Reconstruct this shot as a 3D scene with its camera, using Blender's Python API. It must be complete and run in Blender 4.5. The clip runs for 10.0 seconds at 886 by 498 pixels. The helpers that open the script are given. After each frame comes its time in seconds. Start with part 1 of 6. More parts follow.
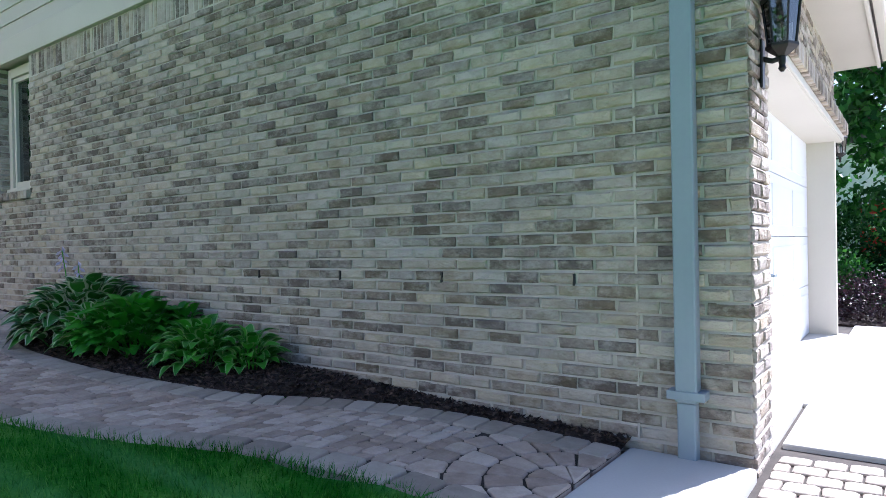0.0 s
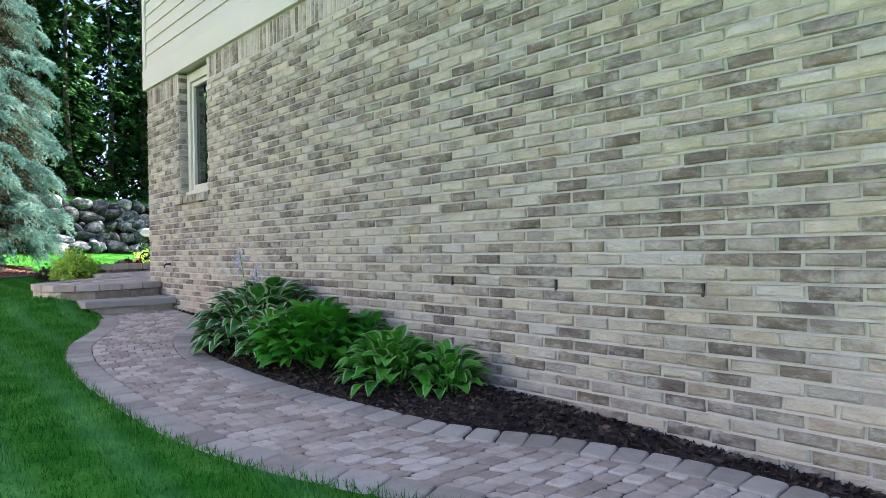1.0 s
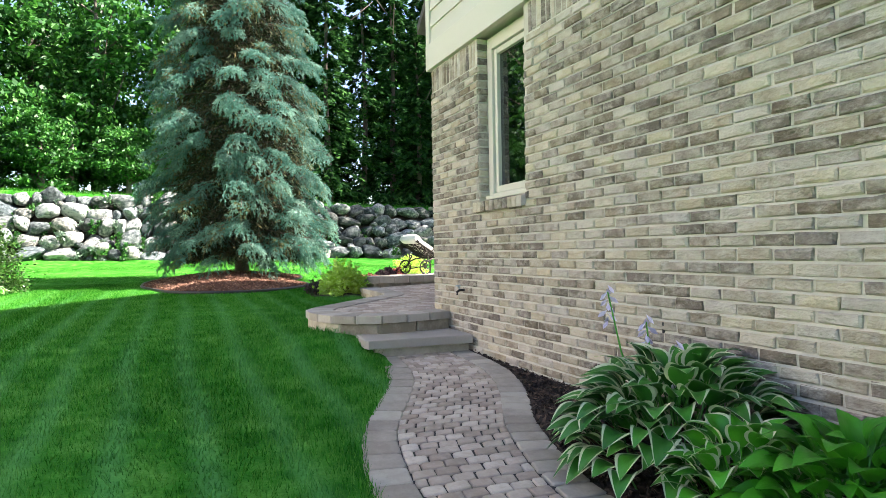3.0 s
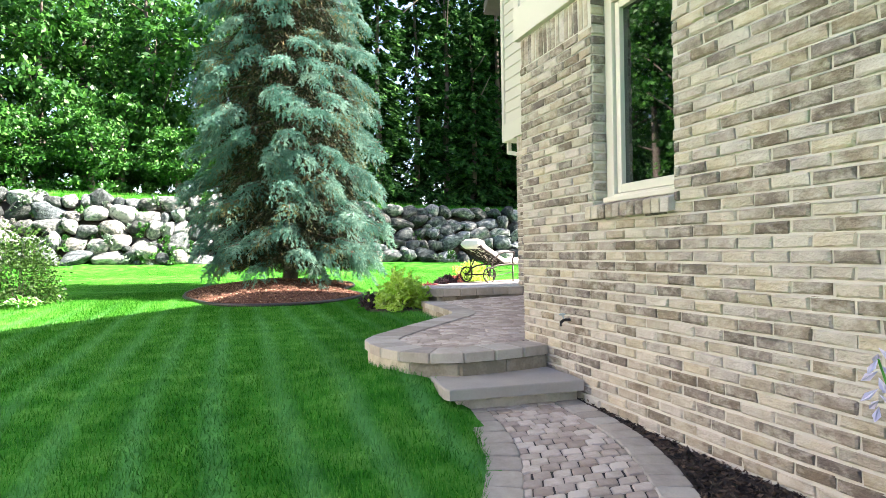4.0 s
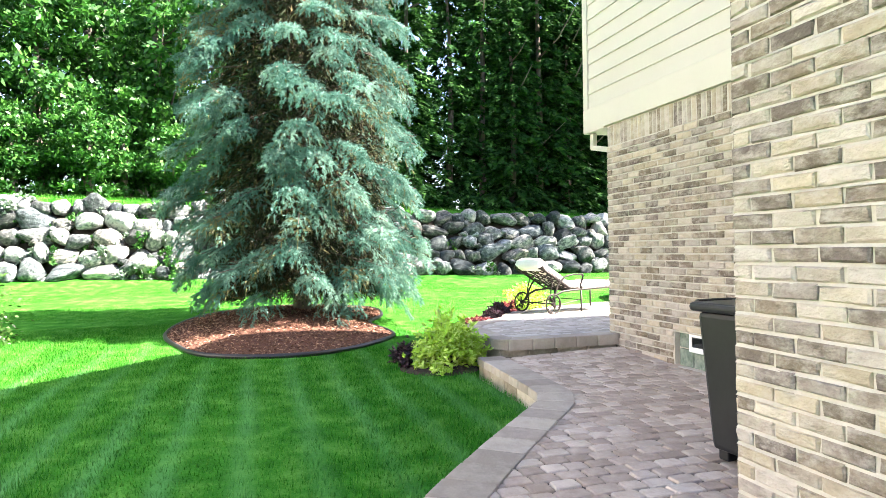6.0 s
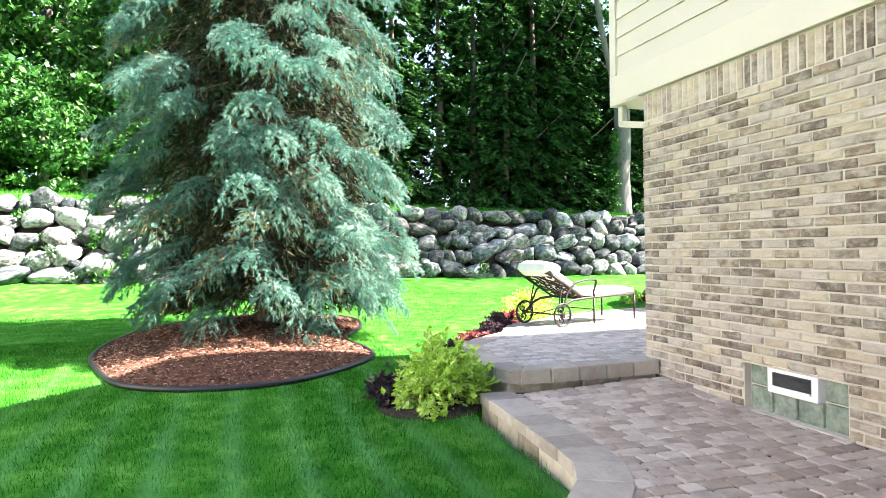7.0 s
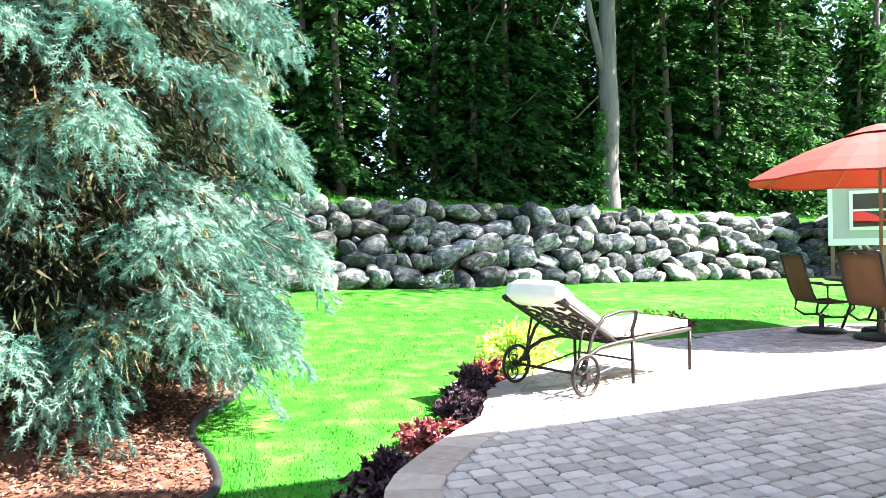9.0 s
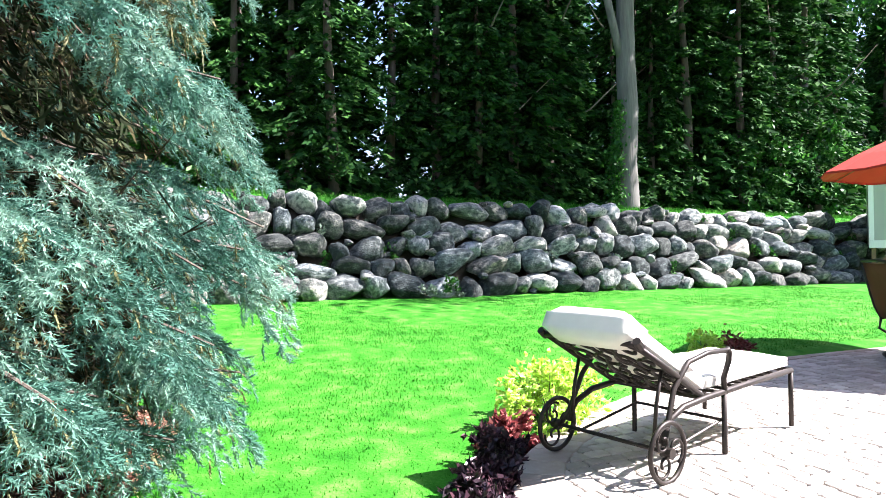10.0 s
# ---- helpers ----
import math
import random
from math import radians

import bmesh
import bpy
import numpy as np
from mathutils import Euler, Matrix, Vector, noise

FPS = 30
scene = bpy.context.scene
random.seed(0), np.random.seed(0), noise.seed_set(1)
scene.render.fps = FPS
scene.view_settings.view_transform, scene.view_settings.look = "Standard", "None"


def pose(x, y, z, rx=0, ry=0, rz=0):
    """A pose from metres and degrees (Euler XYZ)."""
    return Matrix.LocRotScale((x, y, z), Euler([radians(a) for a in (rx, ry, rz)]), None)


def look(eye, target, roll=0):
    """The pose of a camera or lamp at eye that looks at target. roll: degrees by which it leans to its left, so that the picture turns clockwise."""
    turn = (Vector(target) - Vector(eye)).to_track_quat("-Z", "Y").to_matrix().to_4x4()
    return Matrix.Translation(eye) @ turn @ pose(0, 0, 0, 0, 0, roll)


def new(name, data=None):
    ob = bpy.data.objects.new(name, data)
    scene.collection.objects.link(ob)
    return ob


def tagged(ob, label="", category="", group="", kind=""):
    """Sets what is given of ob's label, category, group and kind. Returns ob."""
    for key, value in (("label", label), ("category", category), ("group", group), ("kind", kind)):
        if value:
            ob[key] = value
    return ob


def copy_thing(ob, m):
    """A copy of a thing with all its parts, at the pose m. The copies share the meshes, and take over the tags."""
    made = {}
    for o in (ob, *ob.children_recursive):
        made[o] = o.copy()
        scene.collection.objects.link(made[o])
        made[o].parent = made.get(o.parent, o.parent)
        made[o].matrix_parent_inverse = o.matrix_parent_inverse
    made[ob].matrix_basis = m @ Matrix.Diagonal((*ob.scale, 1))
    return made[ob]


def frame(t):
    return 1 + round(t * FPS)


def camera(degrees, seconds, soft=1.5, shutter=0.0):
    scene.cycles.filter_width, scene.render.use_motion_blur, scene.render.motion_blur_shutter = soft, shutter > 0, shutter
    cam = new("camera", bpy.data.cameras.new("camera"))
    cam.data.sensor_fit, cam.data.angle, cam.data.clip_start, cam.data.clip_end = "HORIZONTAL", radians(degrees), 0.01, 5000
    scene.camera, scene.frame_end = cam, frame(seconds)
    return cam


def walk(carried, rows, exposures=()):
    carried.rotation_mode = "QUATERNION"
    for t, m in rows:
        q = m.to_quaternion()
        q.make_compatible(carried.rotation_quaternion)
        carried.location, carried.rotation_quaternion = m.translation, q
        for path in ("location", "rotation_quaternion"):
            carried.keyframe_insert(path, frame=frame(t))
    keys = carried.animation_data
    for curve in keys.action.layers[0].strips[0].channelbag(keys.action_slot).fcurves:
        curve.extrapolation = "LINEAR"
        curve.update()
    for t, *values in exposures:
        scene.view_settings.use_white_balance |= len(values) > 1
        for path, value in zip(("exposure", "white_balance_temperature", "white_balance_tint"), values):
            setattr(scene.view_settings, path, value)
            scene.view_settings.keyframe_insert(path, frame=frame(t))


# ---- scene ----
cam = camera(69.1, 10.0, 0.55)
METRES, EYE, TILT, LEAN, TURN = 15.0, 1.04, 0.0, 0.0, 36.2
ROWS = [
    (0.0, 0.0, 0.0, 0.0, -0.01, -0.31, 1.04),
    (0.5, -0.0193, 0.0177, 0.0001, 5.62, -0.17, 1.0),
    (1.0, -0.0396, 0.0443, 0.0019, 11.51, -0.07, 0.99),
    (1.5, -0.065, 0.075, 0.0038, 17.27, -0.03, 1.05),
    (2.0, -0.0979, 0.1037, 0.0058, 23.22, 0.03, 1.08),
    (2.5, -0.1327, 0.1319, 0.0103, 28.28, 0.11, 1.01),
    (3.0, -0.1677, 0.1655, 0.018, 31.17, 0.15, 0.95),
    (4.5, -0.27, 0.2619, 0.0322, 36.56, 0.16, 0.91),
    (5.0, -0.3026, 0.2941, 0.04, 37.04, 0.14, 0.89),
    (5.5, -0.3341, 0.3285, 0.0496, 37.63, 0.12, 0.89),
    (7.0, -0.4338, 0.4487, 0.0556, 36.46, 0.05, 0.86),
    (7.5, -0.469, 0.5013, 0.0561, 34.65, -0.01, 0.85),
    (8.0, -0.5043, 0.5588, 0.0561, 33.36, -0.04, 0.91),
    (8.5, -0.539, 0.6145, 0.058, 33.12, -0.06, 0.92),
    (9.0, -0.575, 0.666, 0.0619, 33.13, -0.09, 0.94),
    (9.5, -0.6079, 0.7112, 0.0649, 33.19, -0.09, 0.98),
    (10.0, -0.6388, 0.7569, 0.0671, 33.2, -0.09, 0.99),
]
EXPOSURES = [(0.0, 1.67, 5350, 21), (0.5, 2.44, 5550, 26), (1.0, 2.64, 5950, 26), (2.5, 2.67, 6450, 17), (3.0, 2.72, 6450, 17), (4.5, 3.25, 6700, 21), (7.0, 3.42, 6500, 20), (8.5, 3.45, 6500, 22), (9.0, 3.3, 6300, 20), (10.0, 2.62, 6100, 23)]
walk(cam, [(t, pose(0, 0, EYE, TILT, LEAN, TURN) @ pose(METRES * x, METRES * y, METRES * z, 90 + pitch, roll, yaw)) for t, x, y, z, yaw, pitch, roll in ROWS],
     exposures=EXPOSURES)

# ---- world and sun ----
SUN_WAY = Vector((0.325, 0.83, 1.0)).normalized()      # towards the sun
world = bpy.data.worlds.new("sky")
scene.world = world
world.use_nodes = True
wn = world.node_tree.nodes
sky = wn.new("ShaderNodeTexSky")
sky.sky_type = "NISHITA"
sky.sun_disc = False
sky.sun_elevation = math.asin(SUN_WAY.z)
sky.sun_rotation = math.atan2(SUN_WAY.x, SUN_WAY.y)
sky.air_density, sky.dust_density = 1.0, 1.5
world.node_tree.links.new(sky.outputs[0], wn["Background"].inputs[0])
wn["Background"].inputs[1].default_value = 0.068
sun = new("sun", bpy.data.lights.new("sun", "SUN"))
sun.data.energy, sun.data.angle, sun.data.color = 5.0, radians(0.5), (1.0, 0.95, 0.86)
sun.matrix_world = look(SUN_WAY * 60, (0, 0, 0))


# ---- materials ----
def material(name, ramp, scale=8.0, rough=0.8, bump=0.3, fine=60.0, pick="", metal=0.0, spread=0.5, detail=6.0, dist=0.01, spec=0.4, stretch=(1, 1, 1), through_light=0.0, coords="Object", hues=None, smear=None):
    """A surface whose colour runs along ramp by noise at two scales; pick: 'object' or 'island' shifts each piece by chance."""
    m = bpy.data.materials.new(name)
    m.use_nodes = True
    nt = m.node_tree
    n, link = nt.nodes, nt.links.new
    bsdf = n["Principled BSDF"]
    tc = n.new("ShaderNodeTexCoord")
    mp = n.new("ShaderNodeMapping")
    mp.inputs["Scale"].default_value = stretch
    link(tc.outputs[coords], mp.inputs["Vector"])
    geo = n.new("ShaderNodeNewGeometry")
    vec = mp.outputs[0]
    big = n.new("ShaderNodeTexNoise")
    big.inputs["Scale"].default_value, big.inputs["Detail"].default_value = scale, detail
    small = n.new("ShaderNodeTexNoise")
    small.inputs["Scale"].default_value, small.inputs["Detail"].default_value = fine, 4.0
    link(vec, big.inputs["Vector"])
    link(vec, small.inputs["Vector"])
    mix = n.new("ShaderNodeMath")
    mix.operation = "MULTIPLY_ADD"
    link(small.outputs["Fac"], mix.inputs[0])
    mix.inputs[1].default_value = 0.35
    link(big.outputs["Fac"], mix.inputs[2])
    value = mix.outputs[0]                               # about 0.675 in the mean
    sub = n.new("ShaderNodeMath")
    sub.operation = "MULTIPLY_ADD"
    link(value, sub.inputs[0])
    sub.inputs[1].default_value, sub.inputs[2].default_value = spread * 2, 0.5 - 0.675 * spread * 2
    value = sub.outputs[0]
    if pick:
        chance = n.new("ShaderNodeObjectInfo").outputs["Random"] if pick == "object" else geo.outputs["Random Per Island"]
        add = n.new("ShaderNodeMath")
        add.operation = "MULTIPLY_ADD"
        link(chance, add.inputs[0])
        add.inputs[1].default_value = 1.0
        off = n.new("ShaderNodeMath")
        off.operation = "SUBTRACT"
        link(value, off.inputs[0])
        off.inputs[1].default_value = 0.5
        link(off.outputs[0], add.inputs[2])
        value = add.outputs[0]
    cr = n.new("ShaderNodeValToRGB")
    el = cr.color_ramp.elements
    while len(el) < len(ramp):
        el.new(0.5)
    for e, (p, c) in zip(el, ramp):
        e.position, e.color = p, (*c, 1)
    link(value, cr.inputs[0])
    colour = cr.outputs[0]
    if hues:                                              # each piece leans to one of two casts
        turn = n.new("ShaderNodeMath")
        turn.operation = "MULTIPLY"
        turn.inputs[1].default_value = 13.7
        link(chance, turn.inputs[0])
        frac = n.new("ShaderNodeMath")
        frac.operation = "FRACT"
        link(turn.outputs[0], frac.inputs[0])
        cast = n.new("ShaderNodeMix")
        cast.data_type = "RGBA"
        link(frac.outputs[0], cast.inputs[0])
        cast.inputs[6].default_value, cast.inputs[7].default_value = (*hues[0], 1), (*hues[1], 1)
        by = n.new("ShaderNodeMix")
        by.data_type, by.blend_type = "RGBA", "MULTIPLY"
        by.inputs[0].default_value = 1.0
        link(colour, by.inputs[6])
        link(cast.outputs[2], by.inputs[7])
        colour = by.outputs[2]
    if smear:                                             # dried mortar left on the faces
        wash = n.new("ShaderNodeTexNoise")
        wash.inputs["Scale"].default_value, wash.inputs["Detail"].default_value, wash.inputs["Roughness"].default_value = 11.0, 8.0, 0.7
        link(vec, wash.inputs["Vector"])
        edge = n.new("ShaderNodeMapRange")
        edge.inputs["From Min"].default_value, edge.inputs["From Max"].default_value = 0.46, 0.64
        edge.inputs["To Max"].default_value = 0.6
        link(wash.outputs["Fac"], edge.inputs["Value"])
        cover = n.new("ShaderNodeMix")
        cover.data_type = "RGBA"
        link(edge.outputs[0], cover.inputs[0])
        link(colour, cover.inputs[6])
        cover.inputs[7].default_value = (*smear, 1)
        colour = cover.outputs[2]
    link(colour, bsdf.inputs["Base Color"])
    bsdf.inputs["Roughness"].default_value = rough
    bsdf.inputs["Metallic"].default_value = metal
    bsdf.inputs["Specular IOR Level"].default_value = spec
    if bump:
        b = n.new("ShaderNodeBump")
        b.inputs["Strength"].default_value, b.inputs["Distance"].default_value = bump, dist
        link(mix.outputs[0], b.inputs["Height"])
        link(b.outputs[0], bsdf.inputs["Normal"])
    if through_light:
        tr = n.new("ShaderNodeBsdfTranslucent")
        link(colour, tr.inputs["Color"])
        ms = n.new("ShaderNodeMixShader")
        ms.inputs[0].default_value = through_light
        link(bsdf.outputs[0], ms.inputs[1])
        link(tr.outputs[0], ms.inputs[2])
        link(ms.outputs[0], n["Material Output"].inputs[0])
    return m


def glass(name, tint=(0.02, 0.03, 0.03), rough=0.02):
    m = bpy.data.materials.new(name)
    m.use_nodes = True
    b = m.node_tree.nodes["Principled BSDF"]
    b.inputs["Base Color"].default_value = (*tint, 1)
    b.inputs["Roughness"].default_value = rough
    b.inputs["IOR"].default_value = 2.2
    b.inputs["Transmission Weight"].default_value = 0.85
    return m


BRICK = [(0.0, (0.14, 0.110, 0.087)), (0.18, (0.18, 0.144, 0.115)), (0.34, (0.245, 0.20, 0.161)), (0.48, (0.33, 0.279, 0.227)), (0.68, (0.395, 0.339, 0.278)), (0.88, (0.455, 0.397, 0.328)), (1.0, (0.52, 0.459, 0.385))]
CASTS, SMEAR = ((0.95, 0.96, 1.02), (1.04, 1.0, 0.86)), (0.52, 0.468, 0.395)
M_brick = material("brick_loose", BRICK, 13, 0.9, 1.0, 70, "object", spread=0.45, dist=0.024, stretch=(0.75, 0.9, 1.25), hues=CASTS, smear=SMEAR)
M_brick_bulk = material("brick_set", BRICK, 13, 0.9, 1.0, 70, "island", spread=0.45, dist=0.024, stretch=(0.75, 0.9, 1.25), hues=CASTS, smear=SMEAR)
M_mortar = material("mortar", [(0, (0.43, 0.388, 0.322)), (1, (0.59, 0.54, 0.455))], 9, 0.95, 0.9, 90, dist=0.008, spread=0.8)
PAVER = [(0.0, (0.31, 0.238, 0.185)), (0.35, (0.395, 0.312, 0.25)), (0.7, (0.47, 0.385, 0.312)), (1.0, (0.56, 0.475, 0.395))]
PAVER_GREY = [(0.0, (0.29, 0.262, 0.228)), (0.35, (0.37, 0.338, 0.296)), (0.7, (0.435, 0.40, 0.355)), (1.0, (0.51, 0.47, 0.425))]
M_paver = material("paver_loose", PAVER, 14, 0.75, 0.8, 70, "object", spread=0.6, dist=0.012)
M_paver_bulk = material("paver_set", PAVER, 14, 0.75, 0.8, 70, "island", spread=0.6, dist=0.012)
M_paver_grey = material("grey_paver_loose", PAVER_GREY, 14, 0.75, 0.8, 70, "object", spread=0.6, dist=0.012)
M_paver_grey_bulk = material("grey_paver_set", PAVER_GREY, 14, 0.75, 0.8, 70, "island", spread=0.6, dist=0.012)
BORDER = [(0.0, (0.27, 0.228, 0.185)), (0.5, (0.355, 0.305, 0.25)), (1.0, (0.44, 0.385, 0.32))]
M_border = material("border_stone", BORDER, 12, 0.85, 0.8, 60, "object", spread=0.6, dist=0.012)
M_block = material("wall_block", [(0.0, (0.22, 0.18, 0.125)), (0.5, (0.37, 0.315, 0.235)), (1.0, (0.52, 0.455, 0.35))], 9, 0.95, 1.0, 50, "object", spread=0.6, dist=0.02)
M_joint = material("joint_sand", [(0, (0.028, 0.024, 0.02)), (1, (0.08, 0.068, 0.056))], 12, 0.95, 0.3, 90)
M_slab = material("step_slab_stone", [(0, (0.24, 0.212, 0.18)), (1, (0.40, 0.358, 0.31))], 3, 0.85, 0.4, 60, dist=0.006)
M_concrete = material("concrete", [(0, (0.44, 0.425, 0.39)), (1, (0.62, 0.60, 0.56))], 1.5, 0.9, 0.25, 90, dist=0.004)
M_siding = material("siding_paint", [(0, (0.50, 0.465, 0.39)), (1, (0.58, 0.54, 0.46))], 1.2, 0.55, 0.1, 30, dist=0.003)
M_trim = material("trim_paint", [(0, (0.53, 0.49, 0.41)), (1, (0.60, 0.56, 0.475))], 1.5, 0.5, 0.08, 40, dist=0.003)
M_white = material("white_paint", [(0, (0.74, 0.74, 0.73)), (1, (0.84, 0.84, 0.83))], 1.5, 0.45, 0.05, 40, dist=0.002)
M_spout = material("downspout_paint", [(0, (0.22, 0.27, 0.30)), (1, (0.30, 0.355, 0.385))], 2.0, 0.45, 0.08, 40, dist=0.002)


def striped(m):
    """Adds the mower's faint pale lanes, along x, to a turf material."""
    nt = m.node_tree
    n, link = nt.nodes, nt.links.new
    bsdf = n["Principled BSDF"]
    src = bsdf.inputs["Base Color"].links[0].from_socket
    geo = n.new("ShaderNodeNewGeometry")
    wave = n.new("ShaderNodeTexWave")
    wave.bands_direction = "Y"
    wave.inputs["Scale"].default_value = 0.73
    wave.inputs["Distortion"].default_value, wave.inputs["Detail"].default_value, wave.inputs["Detail Scale"].default_value = 2.6, 2.0, 0.35
    link(geo.outputs["Position"], wave.inputs["Vector"])
    patch = n.new("ShaderNodeTexNoise")
    patch.inputs["Scale"].default_value = 0.8
    link(geo.outputs["Position"], patch.inputs["Vector"])
    amount = n.new("ShaderNodeMath")
    amount.operation = "MULTIPLY"
    faint = n.new("ShaderNodeMath")
    faint.operation = "MULTIPLY"
    faint.inputs[1].default_value = 0.85
    link(patch.outputs["Fac"], faint.inputs[0])
    power = n.new("ShaderNodeMath")
    power.operation = "POWER"
    link(wave.outputs["Fac"], power.inputs[0])
    power.inputs[1].default_value = 3.5
    link(power.outputs[0], amount.inputs[0])
    split = n.new("ShaderNodeSeparateXYZ")
    link(geo.outputs["Position"], split.inputs[0])
    reach = n.new("ShaderNodeMapRange")                   # the lanes fade out towards the back lawn
    reach.inputs["From Min"].default_value, reach.inputs["From Max"].default_value = -18.0, -14.0
    link(split.outputs["X"], reach.inputs["Value"])
    both = n.new("ShaderNodeMath")
    both.operation = "MULTIPLY"
    link(faint.outputs[0], both.inputs[0])
    link(reach.outputs[0], both.inputs[1])
    link(both.outputs[0], amount.inputs[1])
    mx = n.new("ShaderNodeMix")
    mx.data_type = "RGBA"
    link(amount.outputs[0], mx.inputs[0])
    link(src, mx.inputs[6])
    mx.inputs[7].default_value = (0.10, 0.30, 0.09, 1)
    link(mx.outputs[2], bsdf.inputs["Base Color"])
    return m


TURF = [(0, (0.006, 0.088, 0.003)), (0.5, (0.025, 0.160, 0.010)), (1, (0.10, 0.275, 0.042))]
M_lawn = striped(material("lawn_turf", TURF, 4.0, 0.95, 1.0, 50, spread=0.9, dist=0.03, spec=0.1))
M_blade = striped(material("grass_blade", TURF, 4.0, 0.6, 0, 50, "island", spread=0.6, spec=0.05, through_light=0.25))
M_mulch = material("bark_mulch", [(0, (0.012, 0.008, 0.006)), (0.6, (0.045, 0.028, 0.02)), (1, (0.10, 0.065, 0.045))], 20, 0.95, 1.0, 120, spread=0.9, dist=0.03)
M_redmulch = material("red_mulch", [(0, (0.045, 0.018, 0.010)), (0.6, (0.105, 0.042, 0.022)), (1, (0.19, 0.092, 0.052))], 18, 0.95, 1.0, 110, spread=0.8, dist=0.03)
M_rock = material("fieldstone", [(0, (0.015, 0.021, 0.021)), (0.3, (0.045, 0.056, 0.057)), (0.65, (0.115, 0.13, 0.128)), (1, (0.32, 0.325, 0.31))], 7, 0.9, 1.0, 26, "object", spread=1.1, dist=0.05, hues=((0.92, 1.0, 1.02), (1.1, 0.98, 0.86)))
M_soil = material("soil", [(0, (0.02, 0.018, 0.013)), (1, (0.07, 0.055, 0.04))], 6, 0.95, 0.8, 60)
M_bark = material("bark", [(0, (0.05, 0.04, 0.032)), (1, (0.17, 0.14, 0.115))], 9, 0.95, 1.0, 40, stretch=(1, 1, 0.18), dist=0.03)
M_greybark = material("grey_bark", [(0, (0.05, 0.048, 0.044)), (1, (0.19, 0.18, 0.165))], 9, 0.95, 1.0, 40, stretch=(1, 1, 0.12), dist=0.03)
M_black = material("black_metal", [(0, (0.012, 0.011, 0.010)), (1, (0.035, 0.031, 0.028))], 20, 0.4, 0.1, 90, metal=0.3, dist=0.002)
M_plastic = material("black_plastic", [(0, (0.010, 0.010, 0.011)), (1, (0.022, 0.022, 0.024))], 12, 0.45, 0.1, 90, dist=0.002)
M_roof = material("roof_shingle", [(0, (0.06, 0.055, 0.05)), (1, (0.14, 0.125, 0.11))], 6, 0.95, 0.6, 40, dist=0.02)
M_glass = glass("window_glass")
# Near-black colour that stands for the unlit room behind the glass.
M_room = material("room_shade_paint", [(0, (0.03, 0.03, 0.03)), (1, (0.05, 0.05, 0.05))], 2, 0.9, 0)


# ---- building helpers ----
def mesh_of(name, verts, faces, mat, smooth=False, mats=None, index=None):
    me = bpy.data.meshes.new(name)
    me.from_pydata(verts, [], faces)
    for m in (mats or [mat]):
        me.materials.append(m)
    if index is not None:
        me.polygons.foreach_set("material_index", index)
    if smooth:
        me.polygons.foreach_set("use_smooth", [True] * len(me.polygons))
    me.update()
    return me


def quads_mesh(name, verts, mat, corners=4, smooth=False):
    """Many loose faces at once: verts is an array of (faces * corners) x 3."""
    verts = np.asarray(verts, dtype=np.float32).reshape(-1, 3)
    n = len(verts) // corners
    me = bpy.data.meshes.new(name)
    me.vertices.add(len(verts))
    me.vertices.foreach_set("co", verts.ravel())
    me.loops.add(n * corners)
    me.loops.foreach_set("vertex_index", np.arange(n * corners, dtype=np.int32))
    me.polygons.add(n)
    me.polygons.foreach_set("loop_start", np.arange(0, n * corners, corners, dtype=np.int32))
    me.materials.append(mat)
    me.update(calc_edges=True)
    return me


def put(name, me, parent=None, m=None):
    ob = new(name, me)
    if parent is not None:
        ob.parent = parent
    if m is not None:
        ob.matrix_basis = m
    return ob


def thing(name, label, category, m=None, group="", kind=""):
    ob = new(name)
    ob.empty_display_size = 0.1
    if m is not None:
        ob.matrix_basis = m
    return tagged(ob, label, category, group, kind)


def part(name, bm, mat, parent, label="", smooth=False):
    me = bpy.data.meshes.new(name)
    bm.to_mesh(me)
    bm.free()
    me.materials.append(mat)
    if smooth:
        me.polygons.foreach_set("use_smooth", [True] * len(me.polygons))
    ob = new(name, me)
    if parent is not None:
        ob.parent = parent
    return tagged(ob, label)


def box(bm, x0, x1, y0, y1, z0, z1, bevel=0.0, m=None):
    """A box between two corners, its edges bevelled, turned by m."""
    made = bmesh.ops.create_cube(bm, size=1.0)["verts"]
    for v in made:
        v.co = Vector(((x0 + x1) / 2 + v.co.x * (x1 - x0), (y0 + y1) / 2 + v.co.y * (y1 - y0), (z0 + z1) / 2 + v.co.z * (z1 - z0)))
    if m is not None:
        for v in made:
            v.co = m @ v.co
    if bevel:
        edges = {e for v in made for e in v.link_edges}
        bmesh.ops.bevel(bm, geom=list(edges), offset=bevel, segments=2, affect="EDGES", profile=0.5)
    return bm


def boxed(*args, **kw):
    return box(bmesh.new(), *args, **kw)


